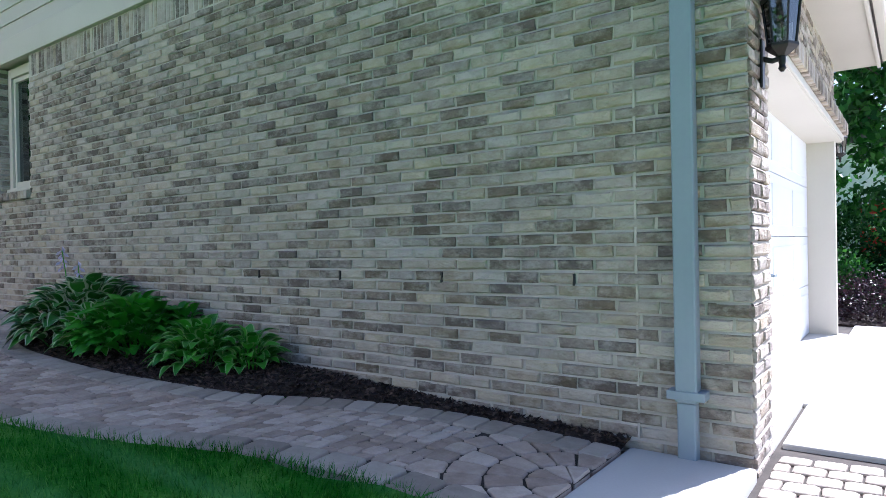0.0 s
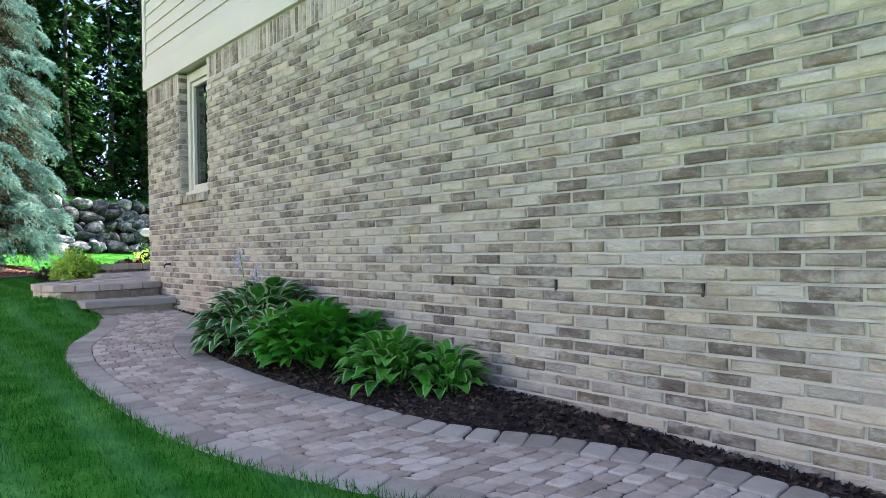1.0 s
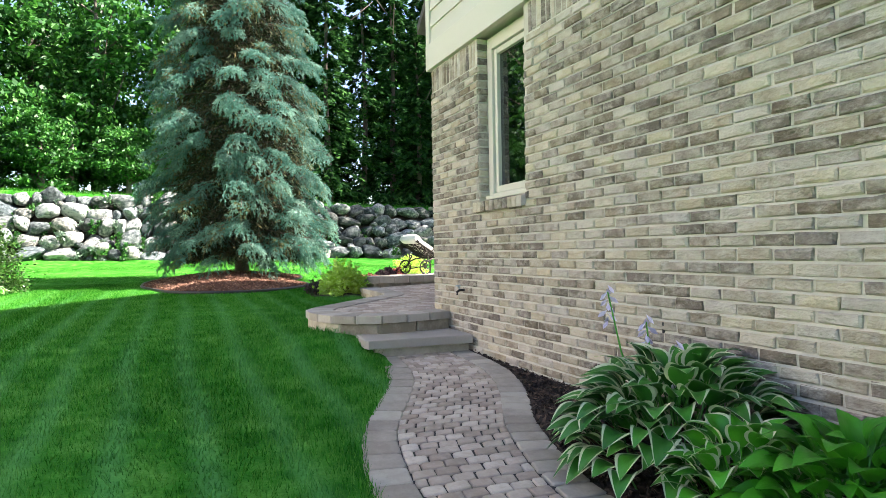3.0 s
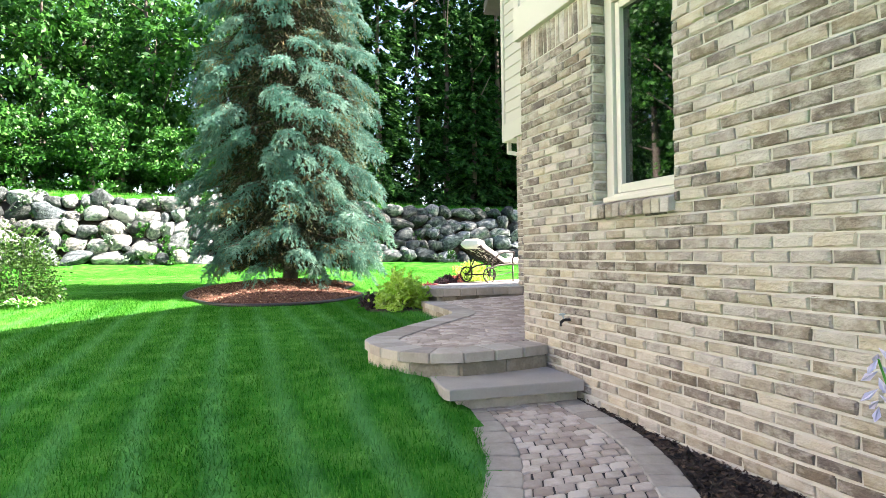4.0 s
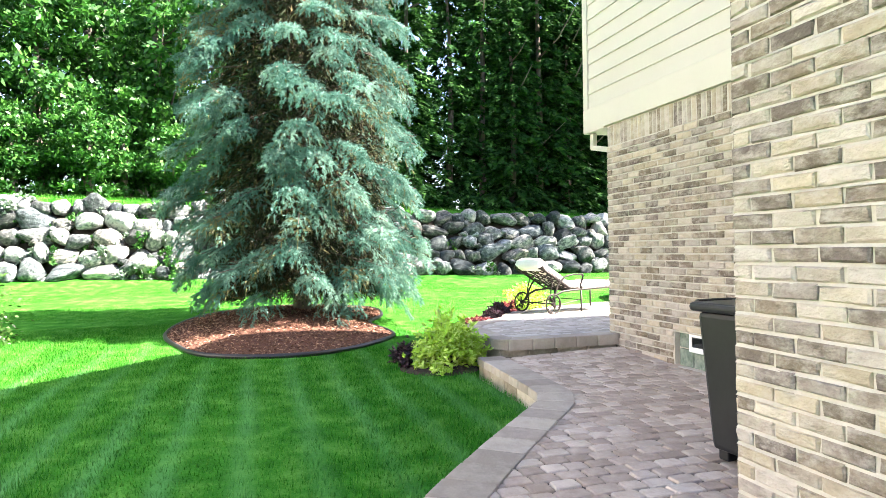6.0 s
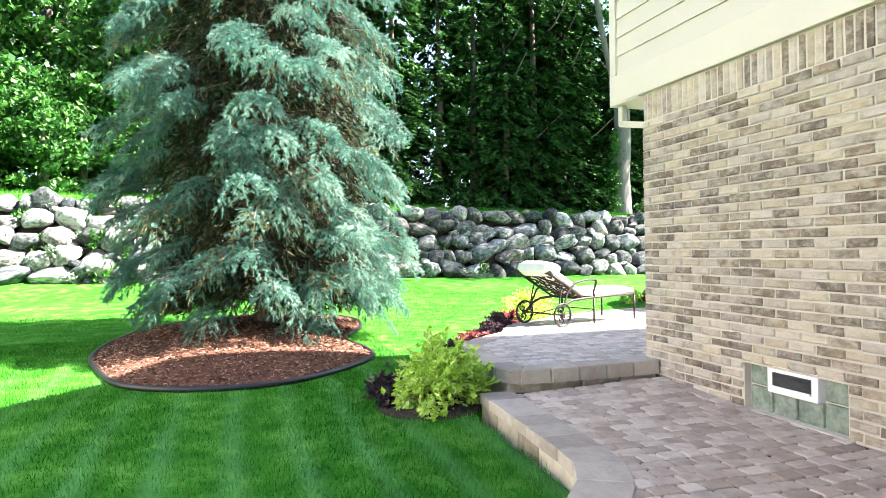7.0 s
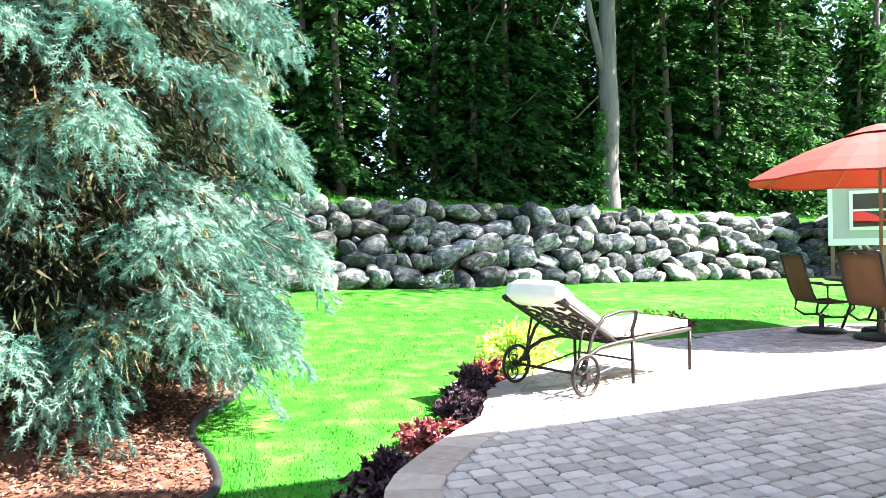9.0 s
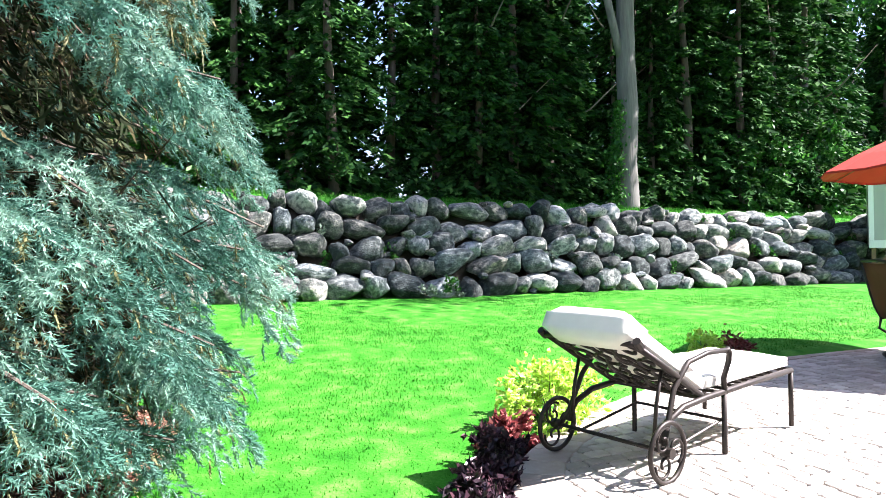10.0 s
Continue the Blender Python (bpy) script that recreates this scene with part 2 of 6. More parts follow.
def tube(bm, points, radius, sides=8, closed=False, taper=None):
    """A round bar along points."""
    pts = [Vector(p) for p in points]
    rings = []
    n = len(pts)
    up = Vector((0.13, 0.27, 0.95))
    for i, p in enumerate(pts):
        a = pts[(i - 1) % n] if closed or i > 0 else p
        b = pts[(i + 1) % n] if closed or i < n - 1 else p
        d = (b - a).normalized()
        u = d.cross(up)
        if u.length < 0.05:
            u = d.cross(Vector((1, 0, 0)))
        u.normalize()
        w = d.cross(u)
        r = radius if taper is None else radius + (taper - radius) * i / max(1, n - 1)
        rings.append([bm.verts.new(p + (u * math.cos(k * math.tau / sides) + w * math.sin(k * math.tau / sides)) * r) for k in range(sides)])
    for i in range(n if closed else n - 1):
        a, b = rings[i], rings[(i + 1) % n]
        for k in range(sides):
            bm.faces.new((a[k], a[(k + 1) % sides], b[(k + 1) % sides], b[k]))
    if not closed:
        bm.faces.new(rings[0][::-1])
        bm.faces.new(rings[-1])
    return bm


def lathe(bm, profile, sides=24, centre=(0, 0, 0)):
    c = Vector(centre)
    rings = [[bm.verts.new(c + Vector((r * math.cos(k * math.tau / sides), r * math.sin(k * math.tau / sides), z))) for k in range(sides)] for r, z in profile]
    for a, b in zip(rings, rings[1:]):
        for k in range(sides):
            bm.faces.new((a[k], a[(k + 1) % sides], b[(k + 1) % sides], b[k]))
    bm.faces.new(rings[0][::-1])
    bm.faces.new(rings[-1])
    return bm


def slab_piece(outline, top, depth, chamfer):
    """Verts and faces of one flat stone: outline in plan, with its upper edge worn round. top(x, y) is its height."""
    n = len(outline)
    c = Vector((sum(p[0] for p in outline) / n, sum(p[1] for p in outline) / n))
    verts = []
    for inset, drop in ((0, depth), (0, chamfer), (chamfer * 0.3, chamfer * 0.35), (chamfer, 0)):
        for p in outline:
            q = Vector(p[:2])
            d = q - c
            q = c + d * max(0.2, 1 - inset / max(d.length, 0.01))
            verts.append((q.x, q.y, top(q.x, q.y) - drop))
    faces = [tuple(range(3 * n, 4 * n))]
    for lay in (0, n, 2 * n):
        faces += [(lay + k, lay + (k + 1) % n, lay + n + (k + 1) % n, lay + n + k) for k in range(n)]
    return verts, faces


def rounded(quad, cut=0.11, jitter=0.004):
    """A four-cornered outline with its corners knocked off."""
    out = []
    q = [Vector(p[:2]) + Vector((random.uniform(-jitter, jitter), random.uniform(-jitter, jitter))) for p in quad]
    for i in range(4):
        a, b, c = q[i - 1], q[i], q[(i + 1) % 4]
        out.append(b + (a - b).normalized() * min(cut * (a - b).length, 0.020))
        out.append(b + (c - b).normalized() * min(cut * (c - b).length, 0.020))
    return out


def lay(name, pieces, parent, mat, bulk_mat, limit=300, order=None):
    """Pieces (verts, faces): the first of them, by order, as parts of their own, the rest joined."""
    if order:
        pieces = sorted(pieces, key=lambda p: order(p[0][0]))
    for verts, faces in pieces[:limit]:
        put(name, mesh_of(name, verts, faces, mat), parent)
    rest = pieces[limit:]
    if rest:
        allv, allf = [], []
        for verts, faces in rest:
            k = len(allv)
            allv += verts
            allf += [tuple(i + k for i in f) for f in faces]
        tagged(put(name + "_field", mesh_of(name + "_field", allv, allf, bulk_mat), parent), kind="stuff")


def lerp_table(table):
    xs, ys = [p[0] for p in table], [p[1] for p in table]
    return lambda v: float(np.interp(v, xs, ys))


# ---- heights ----
slope_along = lerp_table([(-200, 1.1), (-26.7, 1.05), (-20, 0.74), (-16, 0.62), (-12, 0.54), (-10.2, 0.49), (-9.0, 0.37), (-0.5, 0.035), (0.5, 0.0), (200, 0.0)])


def walk_z(x):
    return 0.02 - 0.039 * min(0.0, x) if x < -0.5 else 0.02


def patio_z(x):
    return 0.875 + 0.03 * min(0.0, x + 14.0)


def land_z(x, y):
    """The landing, which rises a little where the patio step meets the house."""
    return LANDING_Z + 0.055 * min(1.0, max(0.0, (-12.9 - x) / 1.1)) * min(1.0, max(0.0, (y - 3.5) / 1.3))


def wall_foot(y):
    return 1.12 - 0.013 * (min(max(y, -12), 30) - 5)


def terrace_z(y):
    return 3.20 - 0.03 * (min(max(y, -12), 30) - 6)


def bank(x, y):
    """The turf heaped against the step and the landing's round end."""
    return 0.13 * np.exp(-(((x + 9.5) / 0.55) ** 2 + ((y - 1.8) / 0.6) ** 2))


def ground_z(x, y):
    if x < -25.2:
        low = slope_along(-25.2) + (wall_foot(y) - slope_along(-25.2)) * min(1, (-25.2 - x) / 1.5)
        if x < -27.0:
            k = min(1.0, (-27.0 - x) / 1.2)
            return low + (terrace_z(y) - low) * k + max(0, -29 - x) * 0.05
        return low
    return slope_along(x) + float(bank(x, y))


def in_poly(x, y, poly):
    inside = False
    for (x0, y0), (x1, y1) in zip(poly, poly[1:] + poly[:1]):
        if (y0 > y) != (y1 > y) and x < x0 + (x1 - x0) * (y - y0) / (y1 - y0):
            inside = not inside
    return inside


def smooth_line(points, step=0.1):
    """A curve through points in plan, at even steps."""
    p = [Vector(q) for q in points]
    out = []
    for i in range(len(p) - 1):
        a, b, c, d = p[max(0, i - 1)], p[i], p[i + 1], p[min(len(p) - 1, i + 2)]
        n = max(1, int((c - b).length / step))
        for k in range(n):
            t = k / n
            out.append(0.5 * ((2 * b) + (c - a) * t + (2 * a - 5 * b + 4 * c - d) * t * t + (3 * b - a - 3 * c + d) * t ** 3))
    out.append(p[-1])
    return out


def even(points, step):
    """The same line again at n even lengths of about step."""
    pts = [Vector(p) for p in points]
    s = [0.0]
    for a, b in zip(pts, pts[1:]):
        s.append(s[-1] + (b - a).length)
    n = max(1, round(s[-1] / step))
    return [Vector([float(np.interp(s[-1] * k / n, s, [p[i] for p in pts])) for i in range(2)]) for k in range(n + 1)]


# ---- plan ----
WALL_Y, WALL_END, WALL_NEAR, COURSE = 3.09, -9.9, -0.58, 0.0677
BACK_Y, BACK_END = 5.06, -14.22
BRICK_TOP = 3.24
LAWN_EDGE = smooth_line([(-1.13, 1.88), (-1.8, 1.92), (-2.48, 1.80), (-2.95, 1.60), (-3.4, 1.42), (-4.06, 1.28), (-4.9, 1.24), (-5.9, 1.27), (-6.56, 1.36), (-7.0, 1.47), (-7.42, 1.66), (-8.0, 1.94), (-8.5, 2.09), (-9.14, 2.16)])
BED_EDGE = smooth_line([(-1.13, 2.95), (-1.75, 2.96), (-2.24, 2.92), (-2.81, 2.74), (-3.3, 2.48), (-3.94, 2.34), (-4.68, 2.24), (-5.6, 2.23), (-6.1, 2.28), (-6.8, 2.48), (-7.3, 2.72), (-7.8, 2.92), (-8.3, 3.03), (-9.14, 3.07)])
LANDING = [(-9.46, 3.07), (-9.36, 2.6), (-9.36, 2.2), (-9.55, 1.93), (-9.8, 1.83), (-10.1, 1.79), (-10.4, 1.82), (-10.65, 1.99), (-11.0, 2.26), (-11.6, 2.76), (-12.15, 3.22), (-12.4, 3.31), (-13.0, 3.36), (-14.12, 3.42)]
LANDING_Z = 0.695
PATIO = [(-14.02, 5.04), (-14.02, 4.4), (-14.02, 3.8), (-14.12, 3.66), (-14.35, 3.6), (-15.0, 3.66), (-15.8, 3.78), (-16.4, 4.22), (-17.0, 4.82), (-17.5, 5.05), (-18.1, 5.5), (-18.9, 6.6), (-19.6, 8.0), (-20.1, 9.4), (-20.25, 10.8), (-20.0, 12.4), (-19.0, 14.6)]
SPRUCE = (-18.3, 1.88)
RING = (-17.95, 1.62)                                     # middle of the mulch ring round it
RING_EDGE = [(-16.4, 0.26), (-15.85, 0.55), (-15.52, 1.13), (-15.5, 1.86), (-15.87, 2.45), (-16.5, 2.97), (-17.05, 3.0), (-17.6, 2.88), (-18.1, 2.93), (-18.6, 3.19), (-19.1, 3.3), (-19.6, 3.32), (-20.1, 3.1), (-20.55, 2.4), (-20.6, 1.4), (-20.0, 0.5), (-19.0, 0.05), (-17.6, -0.08)]
RING_POLAR = sorted((math.atan2(p.y - RING[1], p.x - RING[0]), math.hypot(p.x - RING[0], p.y - RING[1])) for p in smooth_line(RING_EDGE[-2:] + RING_EDGE + RING_EDGE[:2])[10:])


def ring_reach(a):
    """How far the mulch goes from its middle, by the angle."""
    return np.interp((np.asarray(a) + math.pi) % math.tau - math.pi, [q[0] for q in RING_POLAR], [q[1] for q in RING_POLAR], period=math.tau)


def in_ring(x, y, grow=1.03):
    return np.hypot(x - RING[0], y - RING[1]) < ring_reach(np.arctan2(y - RING[1], x - RING[0])) * grow


# ---- ground ----
def build_ground():
    xs = sorted(set([round(v, 3) for v in np.concatenate([np.linspace(-400, -45, 14), np.linspace(-44, -29, 14), np.linspace(-28.6, -24.6, 17), np.linspace(-24, -13.5, 22), np.linspace(-13, -6, 41), np.linspace(-5.5, 6, 24), np.linspace(8, 300, 10)])]))
    ys = sorted(set([round(v, 3) for v in np.concatenate([np.linspace(-300, -20, 10), np.linspace(-18, -0.5, 36), np.linspace(0, 4, 23), np.linspace(4.5, 30, 52), np.linspace(33, 300, 10)])]))
    verts, faces = [], []
    for x in xs:
        for y in ys:
            z = ground_z(x, y) + 0.02 * noise.noise(Vector((x * 0.5, y * 0.5, 0)))
            if y > 2.4 and x > -9.4 or x > -14.5 and y > 3.4:
                z -= 0.14 if x < -1.2 else 0.06
            elif in_poly(x, y, PATIO + [(-14.0, 14.6)]):
                z -= 0.05
            elif -9.2 < x < -0.6 and 0.6 < y:
                edge = float(np.interp(-x, [-p.x for p in LAWN_EDGE], [p.y for p in LAWN_EDGE]))
                if y > edge + 0.1:
                    z -= 0.10
            if x > 0.4:
                z = min(z, -0.02)
            verts.append((x, y, z))
    n = len(ys)
    for i in range(len(xs) - 1):
        for k in range(n - 1):
            faces.append((i * n + k, (i + 1) * n + k, (i + 1) * n + k + 1, i * n + k + 1))
    ob = put("ground", mesh_of("ground", verts, faces, M_lawn, True))
    tagged(ob, "mown green lawn with pale mowing stripes", "lawn", kind="structure")


build_ground()


# ---- paved walk ----
def build_walk():
    base = thing("walk", "curved walk of tumbled grey-brown pavers with border stones", "walkway", kind="structure")
    wz = lambda x, y: walk_z(x)
    left = even(LAWN_EDGE, 0.094)
    n = len(left)
    right = even(BED_EDGE, 0.094)
    right = [right[round(k * (len(right) - 1) / (n - 1))] for k in range(n)]
    verts, faces = [], []
    for a, b in zip(left, right):
        verts += [(a.x, a.y, walk_z(a.x) - 0.012), (b.x, b.y, walk_z(b.x) - 0.012)]
    faces = [(2 * k, 2 * k + 1, 2 * k + 3, 2 * k + 2) for k in range(n - 1)]
    put("joint_bed", mesh_of("joint_bed", verts, faces, M_joint), base)
    pieces = []
    for k in range(n - 1):
        a0, b0, a1, b1 = left[k], right[k], left[k + 1], right[k + 1]
        wide = (b0 - a0).length
        m = 0.2 / wide
        count = max(2, round((wide - 0.4) / 0.116))
        cuts = [m + (1 - 2 * m) * (i + (0.5 if k % 2 else 0.0)) / count for i in range(-1, count + 2)]
        cuts = [m] + [c for c in cuts if m + 0.05 < c < 1 - m - 0.05] + [1 - m]
        for c0, c1 in zip(cuts, cuts[1:]):
            g0, g1 = 0.004 / wide, 0.04
            quad = []
            for c, s in ((c0 + g0, g1), (c1 - g0, g1), (c1 - g0, 1 - g1), (c0 + g0, 1 - g1)):
                p, q = a0.lerp(a1, s), b0.lerp(b1, s)
                quad.append(p.lerp(q, c))
            lift = random.uniform(-0.004, 0.004)
            if (quad[0] - Vector((-1.13, 2.42))).length < 0.62 and quad[0].x > -1.8:
                continue
            pieces.append(slab_piece(rounded(quad), lambda x, y, d=lift: walk_z(x) + d, 0.06, 0.009))
    # a half round fan before the concrete
    c = Vector((-1.13, 2.42))
    for r0, r1, cnt in ((0.02, 0.20, 5), (0.21, 0.37, 8), (0.38, 0.54, 11), (0.55, 0.68, 14)):
        for i in range(cnt):
            t0, t1 = math.pi / 2 + math.pi * (i + 0.04) / cnt, math.pi / 2 + math.pi * (i + 0.96) / cnt
            quad = [c + Vector((math.cos(t), math.sin(t))) * r for r, t in ((r0, t0), (r1, t0), (r1, t1), (r0, t1))]
            if all(1.9 < p.y < 2.96 for p in quad):
                pieces.append(slab_piece(rounded(quad), lambda x, y: walk_z(x) + 0.001, 0.06, 0.009))
    lay("paver", pieces, base, M_paver, M_paver_bulk, 300, order=lambda v: -v[0])
    for line, way in ((LAWN_EDGE, 1), (BED_EDGE, -1)):
        pts = even(line, 0.20 if way > 0 else 0.145)
        for a, b in zip(pts, pts[1:]):
            d = (b - a).normalized()
            out = Vector((d.y, -d.x)) * way
            out = out if (out.y > 0) == (way > 0) else -out
            quad = [a + d * 0.005, b - d * 0.005, b - d * 0.005 + out * 0.195, a + d * 0.005 + out * 0.195]
            put("border_stone", mesh_of("border_stone", *slab_piece(rounded(quad, 0.08), lambda x, y: walk_z(x) + 0.004, 0.08, 0.011), M_border), base)


# ---- brick walls ----
def brick_piece(o, u, n, length, height, depth, wear=0.008):
    """One brick: o its lower back corner on the wall, u along, n outward."""
    up = Vector((0, 0, 1))
    verts = []
    j = lambda: random.uniform(-0.005, 0.005)
    for ins, d in ((0, -0.01), (0, depth - wear), (wear, depth)):
        for a, b in ((ins, ins), (length - ins, ins), (length - ins, height - ins), (ins, height - ins)):
            q = o + u * (a + (j() if d > 0 else 0)) + up * (b + (j() if d > 0 else 0)) + n * (d + (j() * 0.7 if d > 0 else 0))
            verts.append(tuple(q))
    faces = [(8, 9, 10, 11)]
    for lay_ in (0, 4):
        faces += [(lay_ + k, lay_ + (k + 1) % 4, lay_ + 4 + (k + 1) % 4, lay_ + 4 + k) for k in range(4)]
    return verts, faces


def brickwork(parent, start, u, n, length, z0, z1, holes=(), near=None, soldier=True, limit=300):
    """Running bond from z0 up to a soldier course under z1; holes: (a0, a1, z0, z1) along the wall."""
    start, u, n = Vector(start), Vector(u), Vector(n)
    pieces = []
    beds = []
    up = Vector((0, 0, 1))
    top = z1 - (0.205 if soldier else 0.0)
    row = 0
    while z0 + (row + 1) * COURSE <= top + 0.02:
        z = z0 + row * COURSE
        spans = [(0.0, length)]
        for a0, a1, h0, h1 in holes:
            if z + COURSE * 0.6 > h0 and z + COURSE * 0.4 < h1:
                spans = [s for b0, b1 in spans for s in ((b0, min(b1, a0)), (max(b0, a1), b1)) if s[1] - s[0] > 0.03]
        for b0, b1 in spans:
            # the bed joint slopes back from the brick below, so that each course throws a thin shade line
            c0 = b0
            while c0 < b1:
                c1 = min(c0 + random.uniform(0.25, 0.6), b1)
                lo, proud = start + up * (z - 0.0085), random.uniform(0.008, 0.0125)
                k = [lo + u * c0 + n * proud, lo + u * c1 + n * proud, lo + u * c1 + up * 0.0115 + n * 0.001, lo + u * c0 + up * 0.0115 + n * 0.001]
                beds += [tuple(q) for q in k]
                c0 = c1
            a = -0.2125 * random.choice((0.5, 0.52, 0.48)) * (row % 2)
            while a < b1:
                c0, c1 = max(a, b0), min(a + random.uniform(0.193, 0.201), b1)
                if c1 - c0 > 0.035:
                    pieces.append(brick_piece(start + u * c0 + Vector((0, 0, z + 0.005)), u, n, c1 - c0, COURSE - random.uniform(0.010, 0.015), 0.0135 + random.uniform(-0.003, 0.003)))
                a += 0.2125 + random.uniform(-0.002, 0.002)
        row += 1
    if soldier:
        zs = z0 + row * COURSE
        a = 0.004
        while a + 0.058 < length:
            if not any(a0 - 0.04 < a < a1 and h1 > zs + 0.05 for a0, a1, h0, h1 in holes):
                pieces.append(brick_piece(start + u * a + Vector((0, 0, zs + 0.005)), u, n, 0.058, z1 - zs - 0.012, 0.006))
            a += COURSE
    put("bed_joint", quads_mesh("bed_joint", np.array(beds), M_mortar), parent)
    lay("brick", pieces, parent, M_brick, M_brick_bulk, limit, order=near)


def build_house():
    # carcass of the two wings; the mortar face shows between the bricks
    side = thing("wall_south", "pale grey-brown tumbled brick wall of the house", "brick wall", kind="structure")
    w0, w1, s0 = -8.785, -7.93, 1.77
    for nm, a in (("mortar_face", (WALL_END + 0.01, w0, WALL_Y, WALL_Y + 0.3, -0.3, BRICK_TOP)), ("mortar_face", (w0, w1, WALL_Y, WALL_Y + 0.3, -0.3, s0 - 0.07)), ("mortar_face", (w1, WALL_NEAR - 0.01, WALL_Y, WALL_Y + 0.3, -0.3, BRICK_TOP))):
        part(nm, boxed(*a), M_mortar, side)
    ret = thing("wall_return", "short brick return wall of the house", "brick wall", kind="structure")
    part("mortar_face", boxed(WALL_END, WALL_END + 0.3, WALL_Y + 0.3, BACK_Y, -0.3, BRICK_TOP), M_mortar, ret)
    back = thing("wall_rear_wing", "pale brick wall of the rear wing with a basement window", "brick wall", kind="structure")
    for a in ((BACK_END + 0.01, -13.04, BACK_Y, BACK_Y + 0.3, 0, BRICK_TOP), (-13.04, -12.2, BACK_Y, BACK_Y + 0.3, 1.06, BRICK_TOP), (-13.04, -12.2, BACK_Y + 0.2, BACK_Y + 0.3, 0, 1.06), (-12.2, WALL_END + 0.3, BACK_Y, BACK_Y + 0.3, 0, BRICK_TOP)):
        part("mortar_face", boxed(*a), M_mortar, back)
    rear = thing("wall_rear", "brick rear wall of the house facing the patio", "brick wall", kind="structure")
    part("mortar_face", boxed(BACK_END + 0.01, BACK_END + 0.3, BACK_Y + 0.3, 14.6, 0, BRICK_TOP), M_mortar, rear)
    front = thing("wall_garage_front", "sunlit pale brick front wall of the garage", "brick wall", kind="structure")
    part("mortar_face", boxed(WALL_NEAR - 0.35, WALL_NEAR - 0.01, WALL_Y + 0.3, 3.52, -0.3, 2.95), M_mortar, front)
    part("mortar_face", boxed(-1.05, -0.73, 8.02, 8.5, -0.3, 2.95), M_mortar, front)
    part("mortar_face", boxed(-1.0, -0.68, 3.52, 8.02, 2.2, 2.95), M_mortar, front)
    # siding above
    for nm, x0, x1, y, top in (("siding_south", WALL_END - 0.06, -0.5, WALL_Y, 5.4), ("siding_rear_wing", -14.7, WALL_END + 0.1, BACK_Y, 5.6)):
        s = thing(nm, "cream painted lap siding over a broad trim board", "siding", kind="structure")
        part("sheathing", boxed(x0 + 0.03, x1 - 0.03, y + 0.01, y + 0.3, BRICK_TOP + 0.02, top), M_siding, s)
        part("trim_board", boxed(x0, x1, y - 0.045, y + 0.012, BRICK_TOP, BRICK_TOP + 0.27, bevel=0.006), M_trim, s)
        part("corner_board", boxed(x0, x0 + 0.10, y - 0.04, y + 0.012, BRICK_TOP + 0.272, top, bevel=0.004), M_trim, s)
        z = BRICK_TOP + 0.272
        while z < top - 0.1:
            bm = bmesh.new()
            a, b = x0 + 0.102, x1
            vs = [bm.verts.new(p) for p in ((a, y - 0.028, z), (b, y - 0.028, z), (b, y - 0.010, z + 0.178), (a, y - 0.010, z + 0.178), (a, y + 0.01, z), (b, y + 0.01, z))]
            bm.faces.new(vs[:4])
            bm.faces.new((vs[4], vs[5], vs[1], vs[0]))
            bm.faces.new((vs[0], vs[3], vs[4]))
            part("board", bm, M_siding, s)
            z += 0.178
    r = thing("siding_rear", "cream painted siding of the overhanging rear storey", "siding", kind="structure")
    part("sheathing", boxed(-14.68, -14.2, BACK_Y + 0.3, 14.6, BRICK_TOP + 0.02, 5.6), M_siding, r)
    part("trim_board", boxed(-14.7, -14.23, BACK_Y - 0.04, 14.6, BRICK_TOP - 0.012, BRICK_TOP + 0.02), M_trim, r)
    # roof: two slopes with the ridge along y, open eave at the rear
    roof = thing("roof", "dark shingled gable roof", "roof", kind="structure")
    bm = bmesh.new()
    pitch = 0.83
    ex, ez, rx = -15.0, 5.45, -7.4
    rz = ez + pitch * (rx - ex)
    def slope(x0, z0, x1, z1, y0, y1):
        lo = [(x0, y0, z0), (x0, y1, z0), (x1, y1, z1), (x1, y0, z1)]
        vs = [bm.verts.new((x, y, z)) for x, y, z in lo] + [bm.verts.new((x, y, z + 0.16)) for x, y, z in lo]
        for f in ((0, 1, 2, 3), (7, 6, 5, 4), (0, 4, 5, 1), (1, 5, 6, 2), (2, 6, 7, 3), (3, 7, 4, 0)):
            bm.faces.new([vs[i] for i in f])
    mid = -10.3
    slope(ex, ez, mid, ez + pitch * (mid - ex), 4.85, 14.9)
    slope(mid, ez + pitch * (mid - ex), rx, rz, 2.7, 14.9)
    slope(rx, rz, -3.2, rz - (rz - 2.95) * 4.2 / 7.15, 2.7, 14.9)
    slope(-3.2, rz - (rz - 2.95) * 4.2 / 7.15, -0.25, 2.95, 2.7, 8.6)
    part("roof_deck", bm, M_roof, roof)
    bm = bmesh.new()
    for y, pts in ((WALL_Y + 0.15, [(mid, 4.6), (-0.6, 3.0), (-0.6, 3.3), (rx, rz - 0.02), (mid, ez + pitch * (mid - ex) - 0.02)]), (BACK_Y + 0.15, [(-14.7, 5.3), (mid, 5.3), (mid, ez + pitch * (mid - ex) - 0.02), (-14.7, ez + pitch * 0.3 - 0.02)])):
        bm.faces.new([bm.verts.new((x, y, z)) for x, z in pts])
    part("gable_wall", bm, M_siding, roof)
    part("rear_closure", boxed(-14.1, -13.9, 14.5, 14.7, 0, 4.6), M_siding, roof)
    part("far_wall", boxed(-14.2, -3.2, 14.6, 14.8, 0, 5.5), M_siding, roof)
    return side, back, front, ret


wall_side, wall_back, wall_front, wall_ret = build_house()
build_walk()


